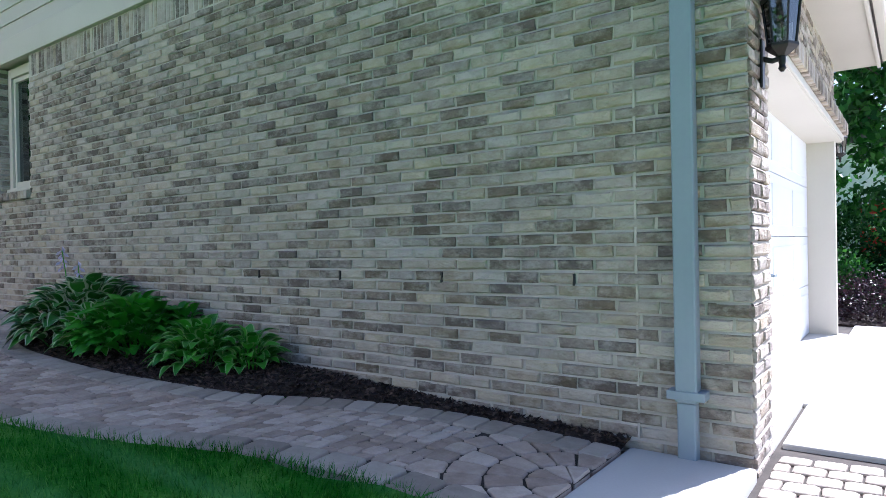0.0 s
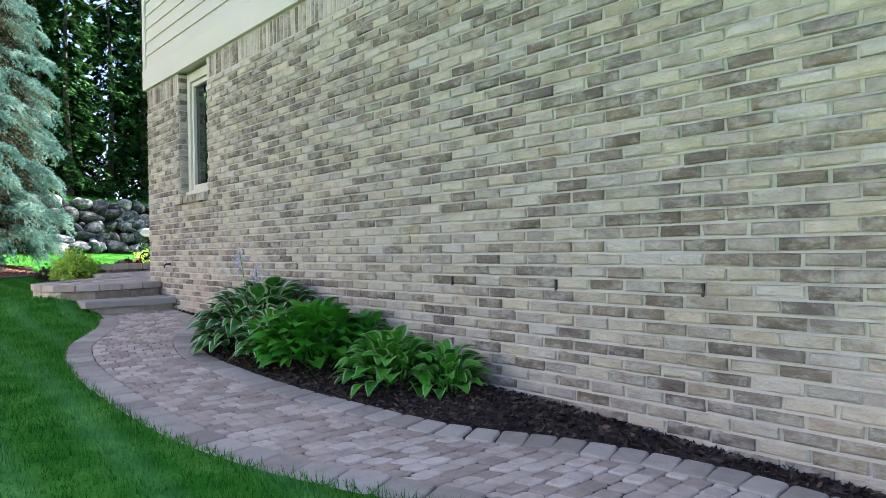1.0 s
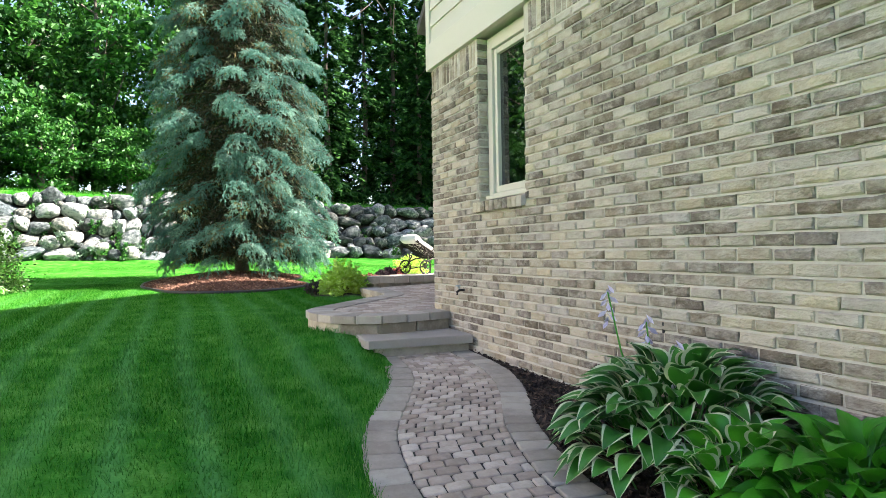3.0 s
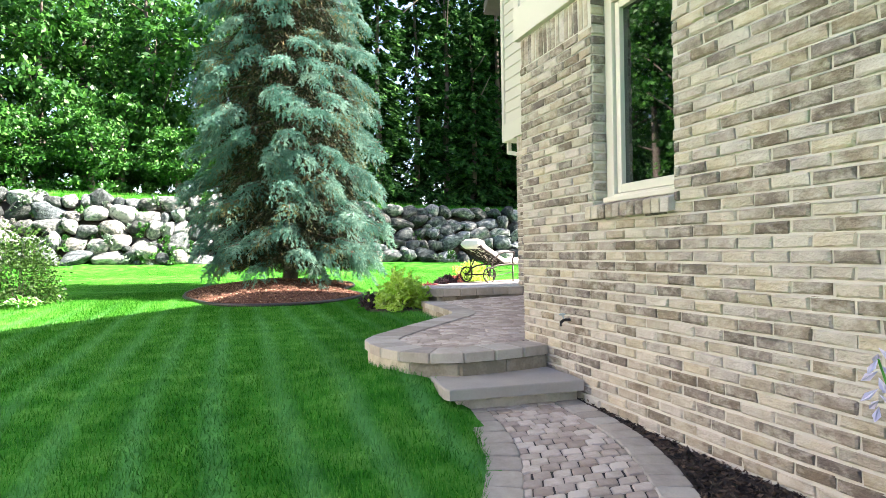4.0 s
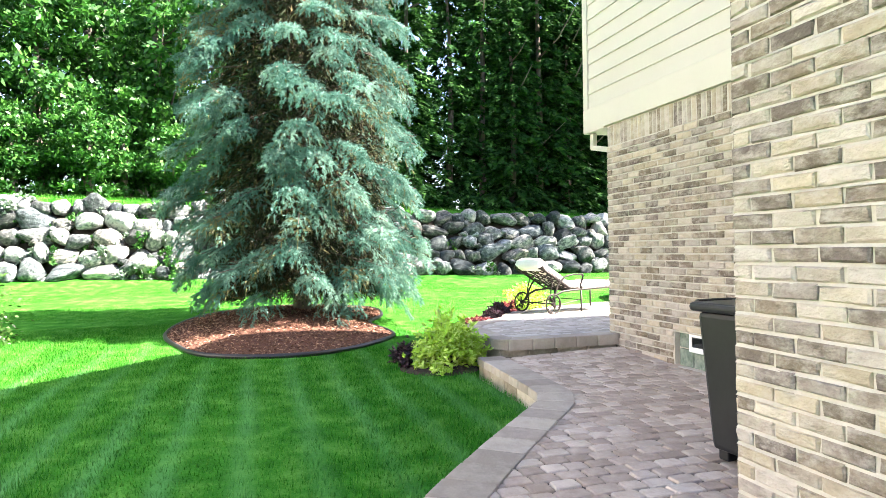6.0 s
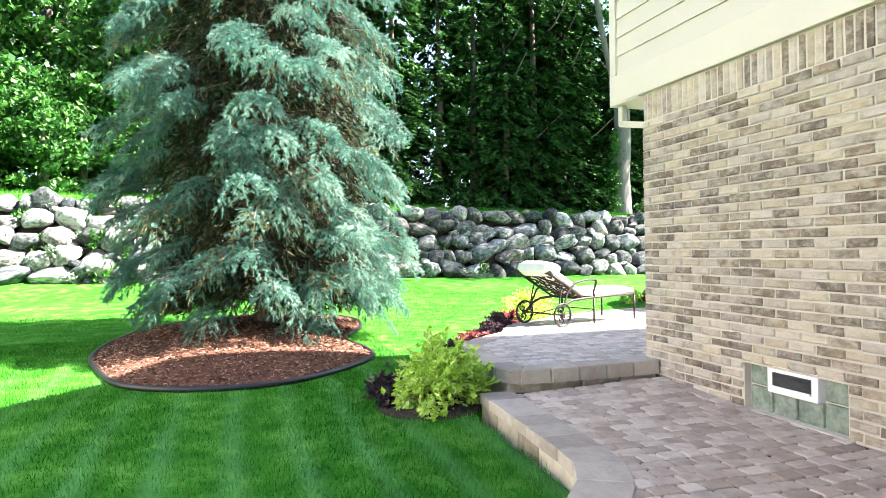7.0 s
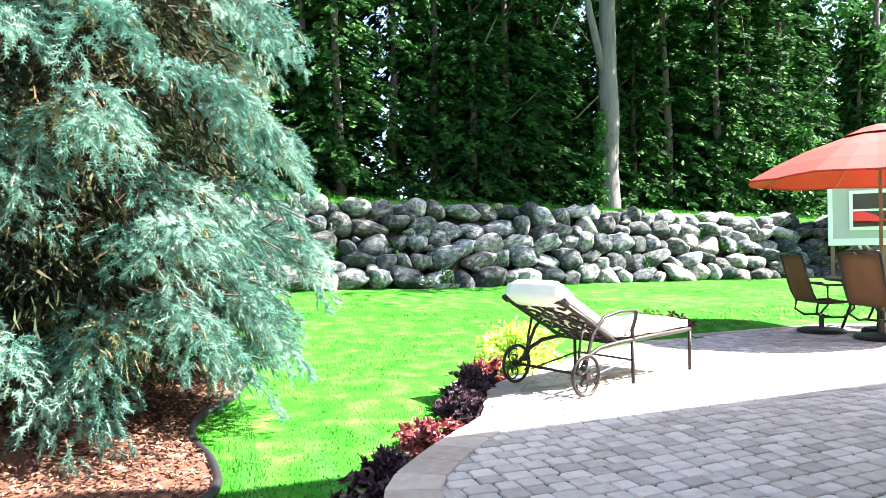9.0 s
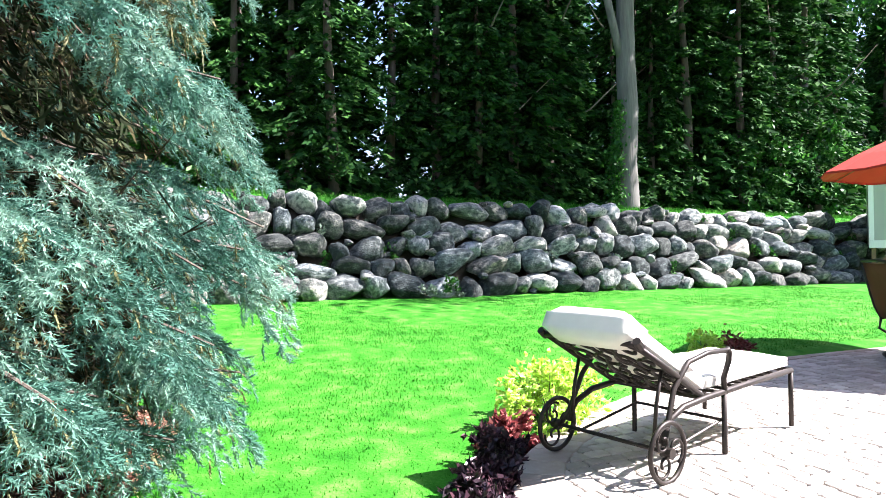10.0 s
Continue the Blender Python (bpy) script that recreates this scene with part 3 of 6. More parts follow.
# ---- steps and terraces ----
def filled(name, poly, z, mat, parent):
    bm = bmesh.new()
    f = bm.faces.new([bm.verts.new((x, y, z(x))) for x, y in poly])
    bmesh.ops.triangulate(bm, faces=[f])
    return part(name, bm, mat, parent)


def edge_course(line, height, deep, size, top, name, mat, parent, gap=0.004, chamfer=0.012, over=0.0):
    """A row of stones along the rim of a terrace, the terrace lying to the right of the line's way."""
    pts = even(line, size)
    outs = []
    for k in range(len(pts)):
        d = (pts[min(k + 1, len(pts) - 1)] - pts[max(k - 1, 0)]).normalized()
        outs.append(Vector((d.y, -d.x)))
    for k in range(len(pts) - 1):
        a, b, na, nb = pts[k], pts[k + 1], outs[k], outs[k + 1]
        d = (b - a).normalized() * gap
        quad = [a + d - na * over, b - d - nb * over, b - d + nb * deep, a + d + na * deep]
        put(name, mesh_of(name, *slab_piece(rounded(quad, 0.05, 0.003), top, height, chamfer), mat), parent)


def paved_rows(poly, top, along, wide, limit, order, parent, mats=(M_paver, M_paver_bulk)):
    xs, ys = [p[0] for p in poly], [p[1] for p in poly]
    pieces = []
    row, x = 0, min(xs)
    while x < max(xs):
        y = min(ys) - wide * (0.5 if row % 2 else 0) - random.uniform(0, 0.03)
        while y < max(ys):
            w = wide * random.choice((0.85, 1.0, 1.0, 1.15))
            cx, cy = x + along / 2, y + w / 2
            if in_poly(cx, cy, poly) and all(in_poly(cx + a * (along / 2 + 0.05), cy + b * (w / 2 + 0.05), poly) for a in (-1, 1) for b in (-1, 1)):
                g = 0.004
                quad = [(x + g, y + g), (x + along - g, y + g), (x + along - g, y + w - g), (x + g, y + w - g)]
                quad = [(px + 0.03 * math.sin(py * 1.7), py) for px, py in quad]
                lift = random.uniform(-0.003, 0.003)
                pieces.append(slab_piece(rounded(quad), lambda px, py, d=lift: top(px, py) + d, 0.05, 0.010))
            y += w
        row += 1
        x += along
    lay("paver", pieces, parent, mats[0], mats[1], limit, order)


def build_terraces():
    land = thing("landing", "raised paver landing edged with rough split stone blocks", "landing", kind="structure")
    rim = smooth_line(LANDING, 0.06)
    inner = [(p.x, p.y) for p in rim] + [(-14.2, 5.07), (-9.7, 5.07), (-9.9, 3.07)]
    filled("joint_bed", inner, lambda x: LANDING_Z - 0.014, M_joint, land)
    edge_course(rim, 0.075, 0.27, 0.25, lambda x, y: LANDING_Z + 0.011, "cap_stone", M_border, land, gap=0.002, chamfer=0.008, over=0.018)
    edge_course(rim, 0.30, 0.25, 0.40, lambda x, y: LANDING_Z - 0.068, "wall_block", M_block, land, gap=0.003, chamfer=0.010)
    pat = thing("patio", "upper patio of weathered pavers with a stone rim", "patio", kind="structure")
    rimp = smooth_line(PATIO, 0.06)
    innerp = [(p.x, p.y) for p in rimp] + [(-14.2, 14.6), (-14.2, 5.06)]
    filled("joint_bed", innerp, lambda x: patio_z(x) - 0.014, M_joint, pat)
    edge_course(rimp, 0.115, 0.25, 0.26, lambda x, y: patio_z(x) + 0.010, "cap_stone", M_border, pat, gap=0.002, chamfer=0.008, over=0.02)
    edge_course(rimp, 0.19, 0.24, 0.36, lambda x, y: patio_z(x) - 0.108, "wall_block", M_block, pat, gap=0.003, chamfer=0.010, over=-0.035)
    step = thing("step", "single broad grey stone step on a dark base", "step", kind="structure")
    top = lambda x, y: 0.53
    put("tread", mesh_of("tread", *slab_piece([(-8.89, 3.05), (-8.94, 2.07), (-9.0, 2.05), (-9.62, 2.1), (-9.62, 3.06), (-9.0, 3.07)][::-1], top, 0.075, 0.012), M_slab), step)
    part("base_block", boxed(-9.6, -9.0, 2.14, 3.06, 0.2, 0.449, bevel=0.008), M_block, step)
    to_wall = [(p.x, p.y) for p in rim] + [(-14.1, 5.2), (-9.72, 5.2), (-9.72, 3.2), (-9.3, 3.2)]
    return land, pat, to_wall, innerp[:-2] + [(-14.05, 14.6), (-14.05, 5.2)]


landing, patio, LAND_POLY, PATIO_POLY = build_terraces()


def build_drive():
    d = thing("driveway", "bright pale concrete driveway and apron before the garage", "driveway", kind="structure")
    part("slab", boxed(-1.125, -0.56, 0.4, 3.05, -0.08, 0.045, bevel=0.012), M_concrete, d)
    part("slab", boxed(-0.57, 0.02, 4.55, 8.9, -0.1, 0.018, bevel=0.012), M_concrete, d)
    part("slab", boxed(-0.545, 0.02, 3.6, 4.53, -0.1, 0.018, bevel=0.012), M_concrete, d)
    part("slab", boxed(0.045, 30.0, 4.3, 60.0, -0.1, 0.012, bevel=0.012), M_concrete, d)
    part("slab", boxed(-1.0, -0.572, 3.5, 8.05, -0.1, 0.022, bevel=0.008), M_concrete, d)
    part("joint_bed", boxed(-1.0, 8.0, 0.4, 9.05, -0.12, -0.012), M_joint, d)
    pieces = []
    row, y = 0, 0.4
    while y < 4.25:
        x = -0.53 - 0.07 * (row % 2)
        while x < 2.4:
            if not (x < 0.04 and y > 3.45):
                w = 0.135
                quad = [(x + 0.005, y + 0.005 + 0.1 * x), (x + w, y + 0.005 + 0.1 * (x + w)), (x + w, y + 0.12 + 0.1 * (x + w)), (x + 0.005, y + 0.12 + 0.1 * x)]
                quad = [(max(px, -0.53), min(py, 4.28)) for px, py in quad]
                if quad[2][1] - quad[1][1] > 0.05 and quad[1][0] - quad[0][0] > 0.05:
                    pieces.append(slab_piece(rounded(quad), lambda a, b: 0.004, 0.05, 0.009))
            x += 0.139
        row += 1
        y += 0.124
    lay("paver", pieces, d, M_border, M_paver_bulk, 150, order=lambda v: abs(v[0]) - v[1])


build_drive()


# ---- window, garage front, fittings on the walls ----
def build_window():
    w = thing("window_1", "narrow cream-framed window with reflecting glass", "window", kind="structure")
    x0, x1, z0, z1, y = -8.77, -7.93, 1.77, 3.235, WALL_Y + 0.125
    f = part("window_frame", boxed(x0, x0 + 0.085, y - 0.03, y + 0.1, z0, z1, bevel=0.006), M_trim, w)
    bm = boxed(x1 - 0.085, x1, y - 0.03, y + 0.1, z0, z1, bevel=0.006)
    part("window_frame", bm, M_trim, w)
    part("window_frame", boxed(x0 + 0.086, x1 - 0.086, y - 0.03, y + 0.1, z1 - 0.11, z1, bevel=0.006), M_trim, w)
    part("window_frame", boxed(x0 + 0.086, x1 - 0.086, y - 0.03, y + 0.1, z0, z0 + 0.05, bevel=0.006), M_trim, w)
    for a in ((x0 + 0.09, x0 + 0.14, z0 + 0.055, z1 - 0.115), (x1 - 0.14, x1 - 0.09, z0 + 0.055, z1 - 0.115), (x0 + 0.141, x1 - 0.141, z1 - 0.165, z1 - 0.115), (x0 + 0.141, x1 - 0.141, z0 + 0.055, z0 + 0.115)):
        part("sash", boxed(a[0], a[1], y - 0.005, y + 0.06, a[2], a[3], bevel=0.005), M_trim, w)
    part("pane", boxed(x0 + 0.138, x1 - 0.138, y + 0.03, y + 0.036, z0 + 0.112, z1 - 0.162), M_glass, w)
    # Dark sheet behind the pane, painted in place of the room's shade.
    part("room_shade_sheet", boxed(x0, x1, y + 0.19, y + 0.2, z0, z1), M_room, w)
    part("window_sill", boxed(x0 + 0.01, x1 - 0.01, y - 0.07, y - 0.002, z0 - 0.004, z0 + 0.03, bevel=0.006), M_trim, w)
    sill = thing("brick_sill", "sloping sill of bricks on edge", "window sill", kind="structure")
    n = 11
    for i in range(n):
        a = x0 - 0.05 + (x1 - x0 + 0.06) * i / n
        bm = boxed(a + 0.004, a + (x1 - x0 + 0.06) / n - 0.004, WALL_Y - 0.055 + random.uniform(-0.004, 0.004), WALL_Y + 0.08, -0.05, 0.035, bevel=0.006)
        for v in bm.verts:
            v.co.z += z0 - 0.055 + (v.co.y - WALL_Y) * 0.22
        part("brick", bm, M_brick, sill)
    part("mortar_bed", boxed(x0 - 0.03, x1 - 0.0, WALL_Y - 0.03, WALL_Y + 0.12, z0 - 0.10, z0 - 0.03), M_mortar, sill)


build_window()


def build_garage():
    d = thing("garage_door", "white panelled sectional garage door, closed", "garage door", kind="structure")
    z = 0.03
    for i in range(4):
        part("door_panel", boxed(-0.97, -0.92, 3.5, 7.9, z, z + 0.515, bevel=0.006), M_white, d)
        for k in range(4):
            y = 3.62 + k * 1.07
            part("raised_field", boxed(-0.925, -0.912, y, y + 0.95, z + 0.09, z + 0.43, bevel=0.005), M_white, d)
        z += 0.52
    bm = bmesh.new()
    tube(bm, [(-0.92, 5.55, 0.76), (-0.87, 5.55, 0.76)], 0.012)
    box(bm, -0.88, -0.865, 5.49, 5.61, 0.75, 0.77, bevel=0.003)
    part("door_handle", bm, M_spout, d, "grey turn handle")
    fr = thing("garage_door_frame", "cream painted jambs and projecting lintel beam", "door frame", kind="structure")
    part("jamb", boxed(-0.94, -0.66, 7.9, 8.02, 0.02, 2.12, bevel=0.006), M_trim, fr)
    part("jamb", boxed(-0.96, -0.62, 3.49, 3.55, 0.02, 2.06, bevel=0.006), M_trim, fr)
    part("soffit_board", boxed(-0.98, -0.60, 3.5, 8.04, 2.06, 2.12, bevel=0.006), M_trim, fr)
    part("brick_mould", boxed(-0.69, -0.585, 3.53, 8.02, 2.07, 2.13, bevel=0.008), M_trim, fr)
    lintel = thing("brick_lintel", "projecting row of bricks on edge over the garage door", "lintel", kind="structure")
    part("mortar_bed", boxed(-0.70, -0.565, 3.47, 8.04, 2.134, 2.24), M_mortar, lintel)
    unit_brick = boxed(-0.70, -0.545, 0.004, 0.0637, 2.131, 2.245, bevel=0.005)
    first = part("brick", unit_brick, M_brick, lintel)
    first.matrix_basis = pose(0, 3.46, 0)
    for k in range(1, 68):
        put("brick", first.data, lintel, pose(random.uniform(-0.004, 0.004), 3.46 + k * COURSE, random.uniform(-0.003, 0.003)))
    part("outlet_box", boxed(-0.74, -0.70, 8.0, 8.012, 1.35, 1.5, bevel=0.003), M_trim, fr)
    e = thing("garage_eave", "cream painted soffit and fascia of the garage eave", "eave", kind="structure")
    part("soffit", boxed(-0.72, -0.30, 2.7, 8.55, 2.93, 2.96), M_trim, e)
    part("fascia", boxed(-0.30, -0.27, 2.7, 8.55, 2.90, 3.1, bevel=0.005), M_trim, e)
    part("gutter", boxed(-0.265, -0.17, 2.7, 8.55, 2.96, 3.08, bevel=0.02), M_trim, e)


build_garage()


def build_lantern(m):
    L = thing("wall_lantern", "black lantern on the garage wall with clear glass panes", "wall lamp", m, "garage lanterns")
    part("back_plate", boxed(-0.11, -0.095, -0.04, 0.04, -0.22, 0.06, bevel=0.006), M_black, L)
    bm = bmesh.new()
    tube(bm, [(-0.10, 0, -0.05), (-0.05, 0, -0.07), (0, 0, -0.06), (0, 0, -0.02)], 0.016, 8)
    lathe(bm, [(0.008, -0.14), (0.022, -0.12), (0.016, -0.10), (0.02, -0.08), (0.02, -0.05)], 12)
    part("arm", bm, M_black, L)
    bm = lathe(bmesh.new(), [(0.03, -0.05), (0.075, -0.015), (0.088, 0.0), (0.088, 0.015), (0.07, 0.02)], 6)
    part("base_ring", bm, M_black, L)
    bm = lathe(bmesh.new(), [(0.072, 0.02), (0.098, 0.27)], 6)
    part("glass_body", bm, M_glass, L, "clear bevelled glass panes").visible_shadow = False
    bm = bmesh.new()
    for k in range(6):
        a = k * math.tau / 6
        tube(bm, [(0.074 * math.cos(a), 0.074 * math.sin(a), 0.02), (0.101 * math.cos(a), 0.101 * math.sin(a), 0.27)], 0.006, 6)
    part("cage", bm, M_black, L)
    part("roof_cap", lathe(bmesh.new(), [(0.115, 0.265), (0.115, 0.285), (0.07, 0.34), (0.03, 0.37), (0.02, 0.40), (0.026, 0.42), (0.004, 0.45)], 6), M_black, L)
    bm = bmesh.new()
    for k in range(3):
        a = k * math.tau / 3
        tube(bm, [(0.022 * math.cos(a), 0.022 * math.sin(a), 0.02), (0.022 * math.cos(a), 0.022 * math.sin(a), 0.13)], 0.01, 8)
    part("candle_sleeves", bm, M_white, L, "white candle sleeves")
    return L


lantern = build_lantern(pose(-0.477, 3.31, 1.92) @ Matrix.Scale(0.8, 4))
copy_thing(lantern, pose(-0.64, 8.28, 1.96) @ Matrix.Scale(0.8, 4))


def build_downspout():
    d = thing("downspout", "square blue-grey painted downspout strapped to the brick wall", "downspout")
    part("pipe", boxed(-0.895, -0.795, WALL_Y - 0.09, WALL_Y - 0.013, 0.30, 3.3, bevel=0.01), M_spout, d)
    part("lower_pipe", boxed(-0.888, -0.802, WALL_Y - 0.084, WALL_Y - 0.018, -0.02, 0.30, bevel=0.01), M_spout, d)
    part("strap", boxed(-0.93, -0.76, WALL_Y - 0.096, WALL_Y - 0.008, 0.315, 0.355, bevel=0.004), M_spout, d)
    t = thing("tap", "small black outdoor hose tap on the brick wall", "tap", pose(-9.12, WALL_Y - 0.01, 0.93))
    bm = bmesh.new()
    tube(bm, [(0, 0.01, 0), (0, -0.055, 0), (0, -0.078, -0.018), (0, -0.08, -0.045)], 0.012, 8)
    lathe(bm, [(0.022, -0.004), (0.022, 0.004)], 12, (0, -0.01, 0))
    part("spout", bm, M_black, t, smooth=True)
    bm = bmesh.new()
    tube(bm, [(0, -0.05, 0), (0, -0.065, 0.04)], 0.006, 6)
    lathe(bm, [(0.012, 0.034), (0.026, 0.038), (0.026, 0.046), (0.012, 0.05)], 14, (0, -0.066, 0))
    part("handwheel", bm, M_spout, t, "blue-grey round handwheel")
    b = thing("gutter_pipe", "cream gutter elbow under the rear overhang", "gutter pipe")
    bm = bmesh.new()
    box(bm, -14.66, -14.59, BACK_Y + 0.02, BACK_Y + 0.08, 3.04, 3.225, bevel=0.008)
    box(bm, 0, 0.42, -0.03, 0.03, -0.03, 0.03, bevel=0.008, m=pose(-14.64, BACK_Y + 0.05, 3.06, 0, 12, 0))
    part("elbow", bm, M_trim, b)


    j = thing("expansion_joint", "thin vertical sealant joint in the brick wall", "wall joint", kind="structure")
    part("sealant", boxed(-1.098, -1.086, WALL_Y - 0.009, WALL_Y + 0.01, -0.05, BRICK_TOP - 0.003), M_mortar, j)
    for x in (-1.42, -2.27, -3.12, -3.97, -6.4):
        part("weep_slot", boxed(x - 0.006, x + 0.006, WALL_Y - 0.013, WALL_Y, 0.82, 0.882), M_plastic, j)


build_downspout()


def build_basement_window():
    b = thing("window_2", "basement window of glass blocks with a white hopper vent", "window", kind="structure")
    m_block = material("glass_block", [(0, (0.10, 0.14, 0.11)), (1, (0.28, 0.33, 0.27))], 16, 0.12, 0.9, 40, spread=0.9, dist=0.02, spec=0.8)
    x0, z0, s = -13.03, 0.69, 0.207
    for i in range(4):
        for k in range(2):
            if k == 1 and i in (1, 2):
                continue
            part("glass_block", boxed(x0 + i * s + 0.006, x0 + (i + 1) * s - 0.006, BACK_Y + 0.04, BACK_Y + 0.16, z0 + k * 0.18 + 0.005, z0 + (k + 1) * 0.18 - 0.005, bevel=0.014), m_block, b)
    part("mortar_bed", boxed(x0 - 0.01, x0 + 0.83, BACK_Y + 0.06, BACK_Y + 0.2, z0 - 0.02, z0 + 0.37), M_mortar, b)
    v = part("vent_frame", boxed(-12.83, -12.415, BACK_Y + 0.0, BACK_Y + 0.07, 0.855, 1.04, bevel=0.008), M_white, b)
    part("vent_pane", boxed(-12.78, -12.465, BACK_Y - 0.004, BACK_Y + 0.003, 0.895, 1.0), M_glass, b)
    part("vent_rail", boxed(-12.78, -12.465, BACK_Y - 0.012, BACK_Y + 0.0, 0.892, 0.908, bevel=0.003), M_white, b)
    part("sill_mortar", boxed(-13.06, -12.18, BACK_Y - 0.03, BACK_Y + 0.06, 0.665, 0.70, bevel=0.01), M_mortar, b)


build_basement_window()


def build_bin():
    b = thing("wheeled_bin", "black plastic wheeled bin by the brick wall, lid shut", "bin", pose(-10.42, 3.72, LANDING_Z, 0, 0, 5))
    bm = boxed(-0.24, 0.24, -0.24, 0.24, 0.06, 0.80, bevel=0.03)
    for v in bm.verts:
        k = 0.78 + 0.22 * v.co.z / 0.8
        v.co.x *= k
        v.co.y *= k
    part("body", bm, M_plastic, b)
    part("lid", boxed(-0.27, 0.27, -0.27, 0.27, 0.80, 0.85, bevel=0.02), M_plastic, b)
    bm = bmesh.new()
    tube(bm, [(-0.25, -0.16, 0.80), (-0.33, -0.16, 0.83), (-0.36, -0.12, 0.835), (-0.36, 0.12, 0.835), (-0.33, 0.16, 0.83), (-0.25, 0.16, 0.80)], 0.016, 8)
    part("grab_bar", bm, M_plastic, b)
    for y in (-0.2, 0.2):
        bm = lathe(bmesh.new(), [(0.02, -0.02), (0.075, -0.02), (0.075, 0.02), (0.02, 0.02)], 16)
        bmesh.ops.transform(bm, matrix=pose(0.2, y, 0.075, 90, 0, 0), verts=bm.verts)
        part("wheel", bm, M_plastic, b)
    part("foot", boxed(-0.19, -0.12, -0.15, 0.15, 0.0, 0.075, bevel=0.01), M_plastic, b)


build_bin()


# ---- boulder wall ----
def build_rock_wall():
    wall = thing("boulder_wall", "dry-laid retaining wall of rounded grey fieldstones", "retaining wall", kind="structure")
    rng = random.Random(5)
    protos = []
    for i in range(14):
        bm = bmesh.new()
        bmesh.ops.create_icosphere(bm, subdivisions=3, radius=0.5)
        off = Vector((i * 7.3, i * 3.1, i * 5.7))
        for v in bm.verts:
            c = v.co.normalized()
            c = Vector([math.copysign(abs(a) ** 0.8, a) for a in c])
            c *= 0.5 * (0.92 + 0.20 * noise.noise(c * 1.1 + off) + 0.10 * noise.noise(c * 2.6 + off))
            v.co = c
        for _ in range(6):
            nrm = Vector((rng.uniform(-1, 1), rng.uniform(-1, 1), rng.uniform(-1, 1))).normalized()
            lim = rng.uniform(0.24, 0.40)
            for v in bm.verts:
                over = v.co.dot(nrm) - lim
                if over > 0:
                    v.co -= nrm * over * 0.8
        for v in bm.verts:
            v.co += v.co.normalized() * 0.02 * noise.noise(v.co * 9 + off)
        me = bpy.data.meshes.new("boulder")
        bm.to_mesh(me)
        bm.free()
        me.materials.append(M_rock)
        me.polygons.foreach_set("use_smooth", [True] * len(me.polygons))
        protos.append(me)
    ys = np.arange(-14, 34.1, 1.0)
    prof = [(-26.75, -0.05), (-27.0, 0.03), (-27.6, 0.62), (-27.95, 0.90), (-28.1, 0.80)]
    verts = [(x, y, wall_foot(y) + (terrace_z(y) - wall_foot(y)) * k) for y in ys for x, k in prof]
    faces = [(i * 5 + k, i * 5 + k + 1, i * 5 + k + 6, i * 5 + k + 5) for i in range(len(ys) - 1) for k in range(4)]
    put("soil_bank", mesh_of("soil_bank", verts, faces, M_soil, True), wall)
    spots = []
    rows = 5
    for r in range(rows):
        y = -11.0 + rng.uniform(0, 0.4)
        while y < 30:
            foot, top = wall_foot(y), terrace_z(y)
            tall = (top - foot + 0.0) / rows
            w = rng.choice((0.36, 0.44, 0.52, 0.60, 0.70, 0.82)) * (1.1 if r == 0 else 1.0)
            z = foot - 0.06 + tall * (r + 0.5) + rng.uniform(-0.12, 0.12)
            x = -26.72 - r * 0.26 + rng.uniform(-0.07, 0.07)
            h = tall * rng.uniform(0.95, 1.4)
            m = pose(x, y + w / 2, z, rng.uniform(-22, 22), rng.uniform(-12, 12), rng.uniform(-16, 16)) @ Matrix.Diagonal((0.8, w * 1.24, h * 1.14, 1))
            flip = pose(0, 0, 0, rng.choice((0, 180)), 0, rng.choice((0, 180)))
            put("boulder", rng.choice(protos), wall, m @ flip)
            spots.append((x + 0.3, y, z - h / 2))
            if rng.random() < 0.55:
                put("chinking_stone", rng.choice(protos), wall, pose(x + 0.05, y + rng.uniform(-0.05, 0.05), z + rng.choice((-1, 1)) * h * 0.42) @ Matrix.Diagonal((0.4, rng.uniform(0.16, 0.3), rng.uniform(0.14, 0.24), 1)))
            y += w
    return spots


ROCK_GAPS = build_rock_wall()


# ---- plants ----
def leaf_material(name, ramp, rough=0.5, through_light=0.35, spec=0.35, scale=1.2):
    return material(name, ramp, scale, rough, 0.15, 40, "island", spread=0.35, dist=0.004, spec=spec, through_light=through_light)


M_leaf_bright = leaf_material("leaf_bright", [(0, (0.008, 0.056, 0.008)), (0.5, (0.024, 0.118, 0.014)), (1, (0.07, 0.22, 0.030))])
M_leaf_dark = leaf_material("needle_dark", [(0, (0.006, 0.03, 0.007)), (0.6, (0.016, 0.066, 0.013)), (1, (0.045, 0.125, 0.022))], rough=0.7, through_light=0.2, spec=0.08)
M_spruce = material("blue_spruce_needles", [(0, (0.024, 0.092, 0.070)), (0.5, (0.080, 0.205, 0.155)), (1, (0.36, 0.54, 0.43))], 2.2, 0.5, 0.0, 26, spread=0.8, spec=0.35, through_light=0.3)
M_deadtwig = leaf_material("dry_twigs", [(0, (0.02, 0.014, 0.007)), (1, (0.09, 0.06, 0.03))], 0.8, 0.05)
# For the crown's fill cards: inner shade is put into this colour.
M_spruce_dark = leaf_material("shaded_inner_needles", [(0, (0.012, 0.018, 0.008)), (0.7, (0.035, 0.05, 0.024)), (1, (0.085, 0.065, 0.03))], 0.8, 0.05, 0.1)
M_spruce_old = leaf_material("olive_inner_needles", [(0, (0.05, 0.07, 0.025)), (1, (0.22, 0.21, 0.09))], 0.6, 0.15)
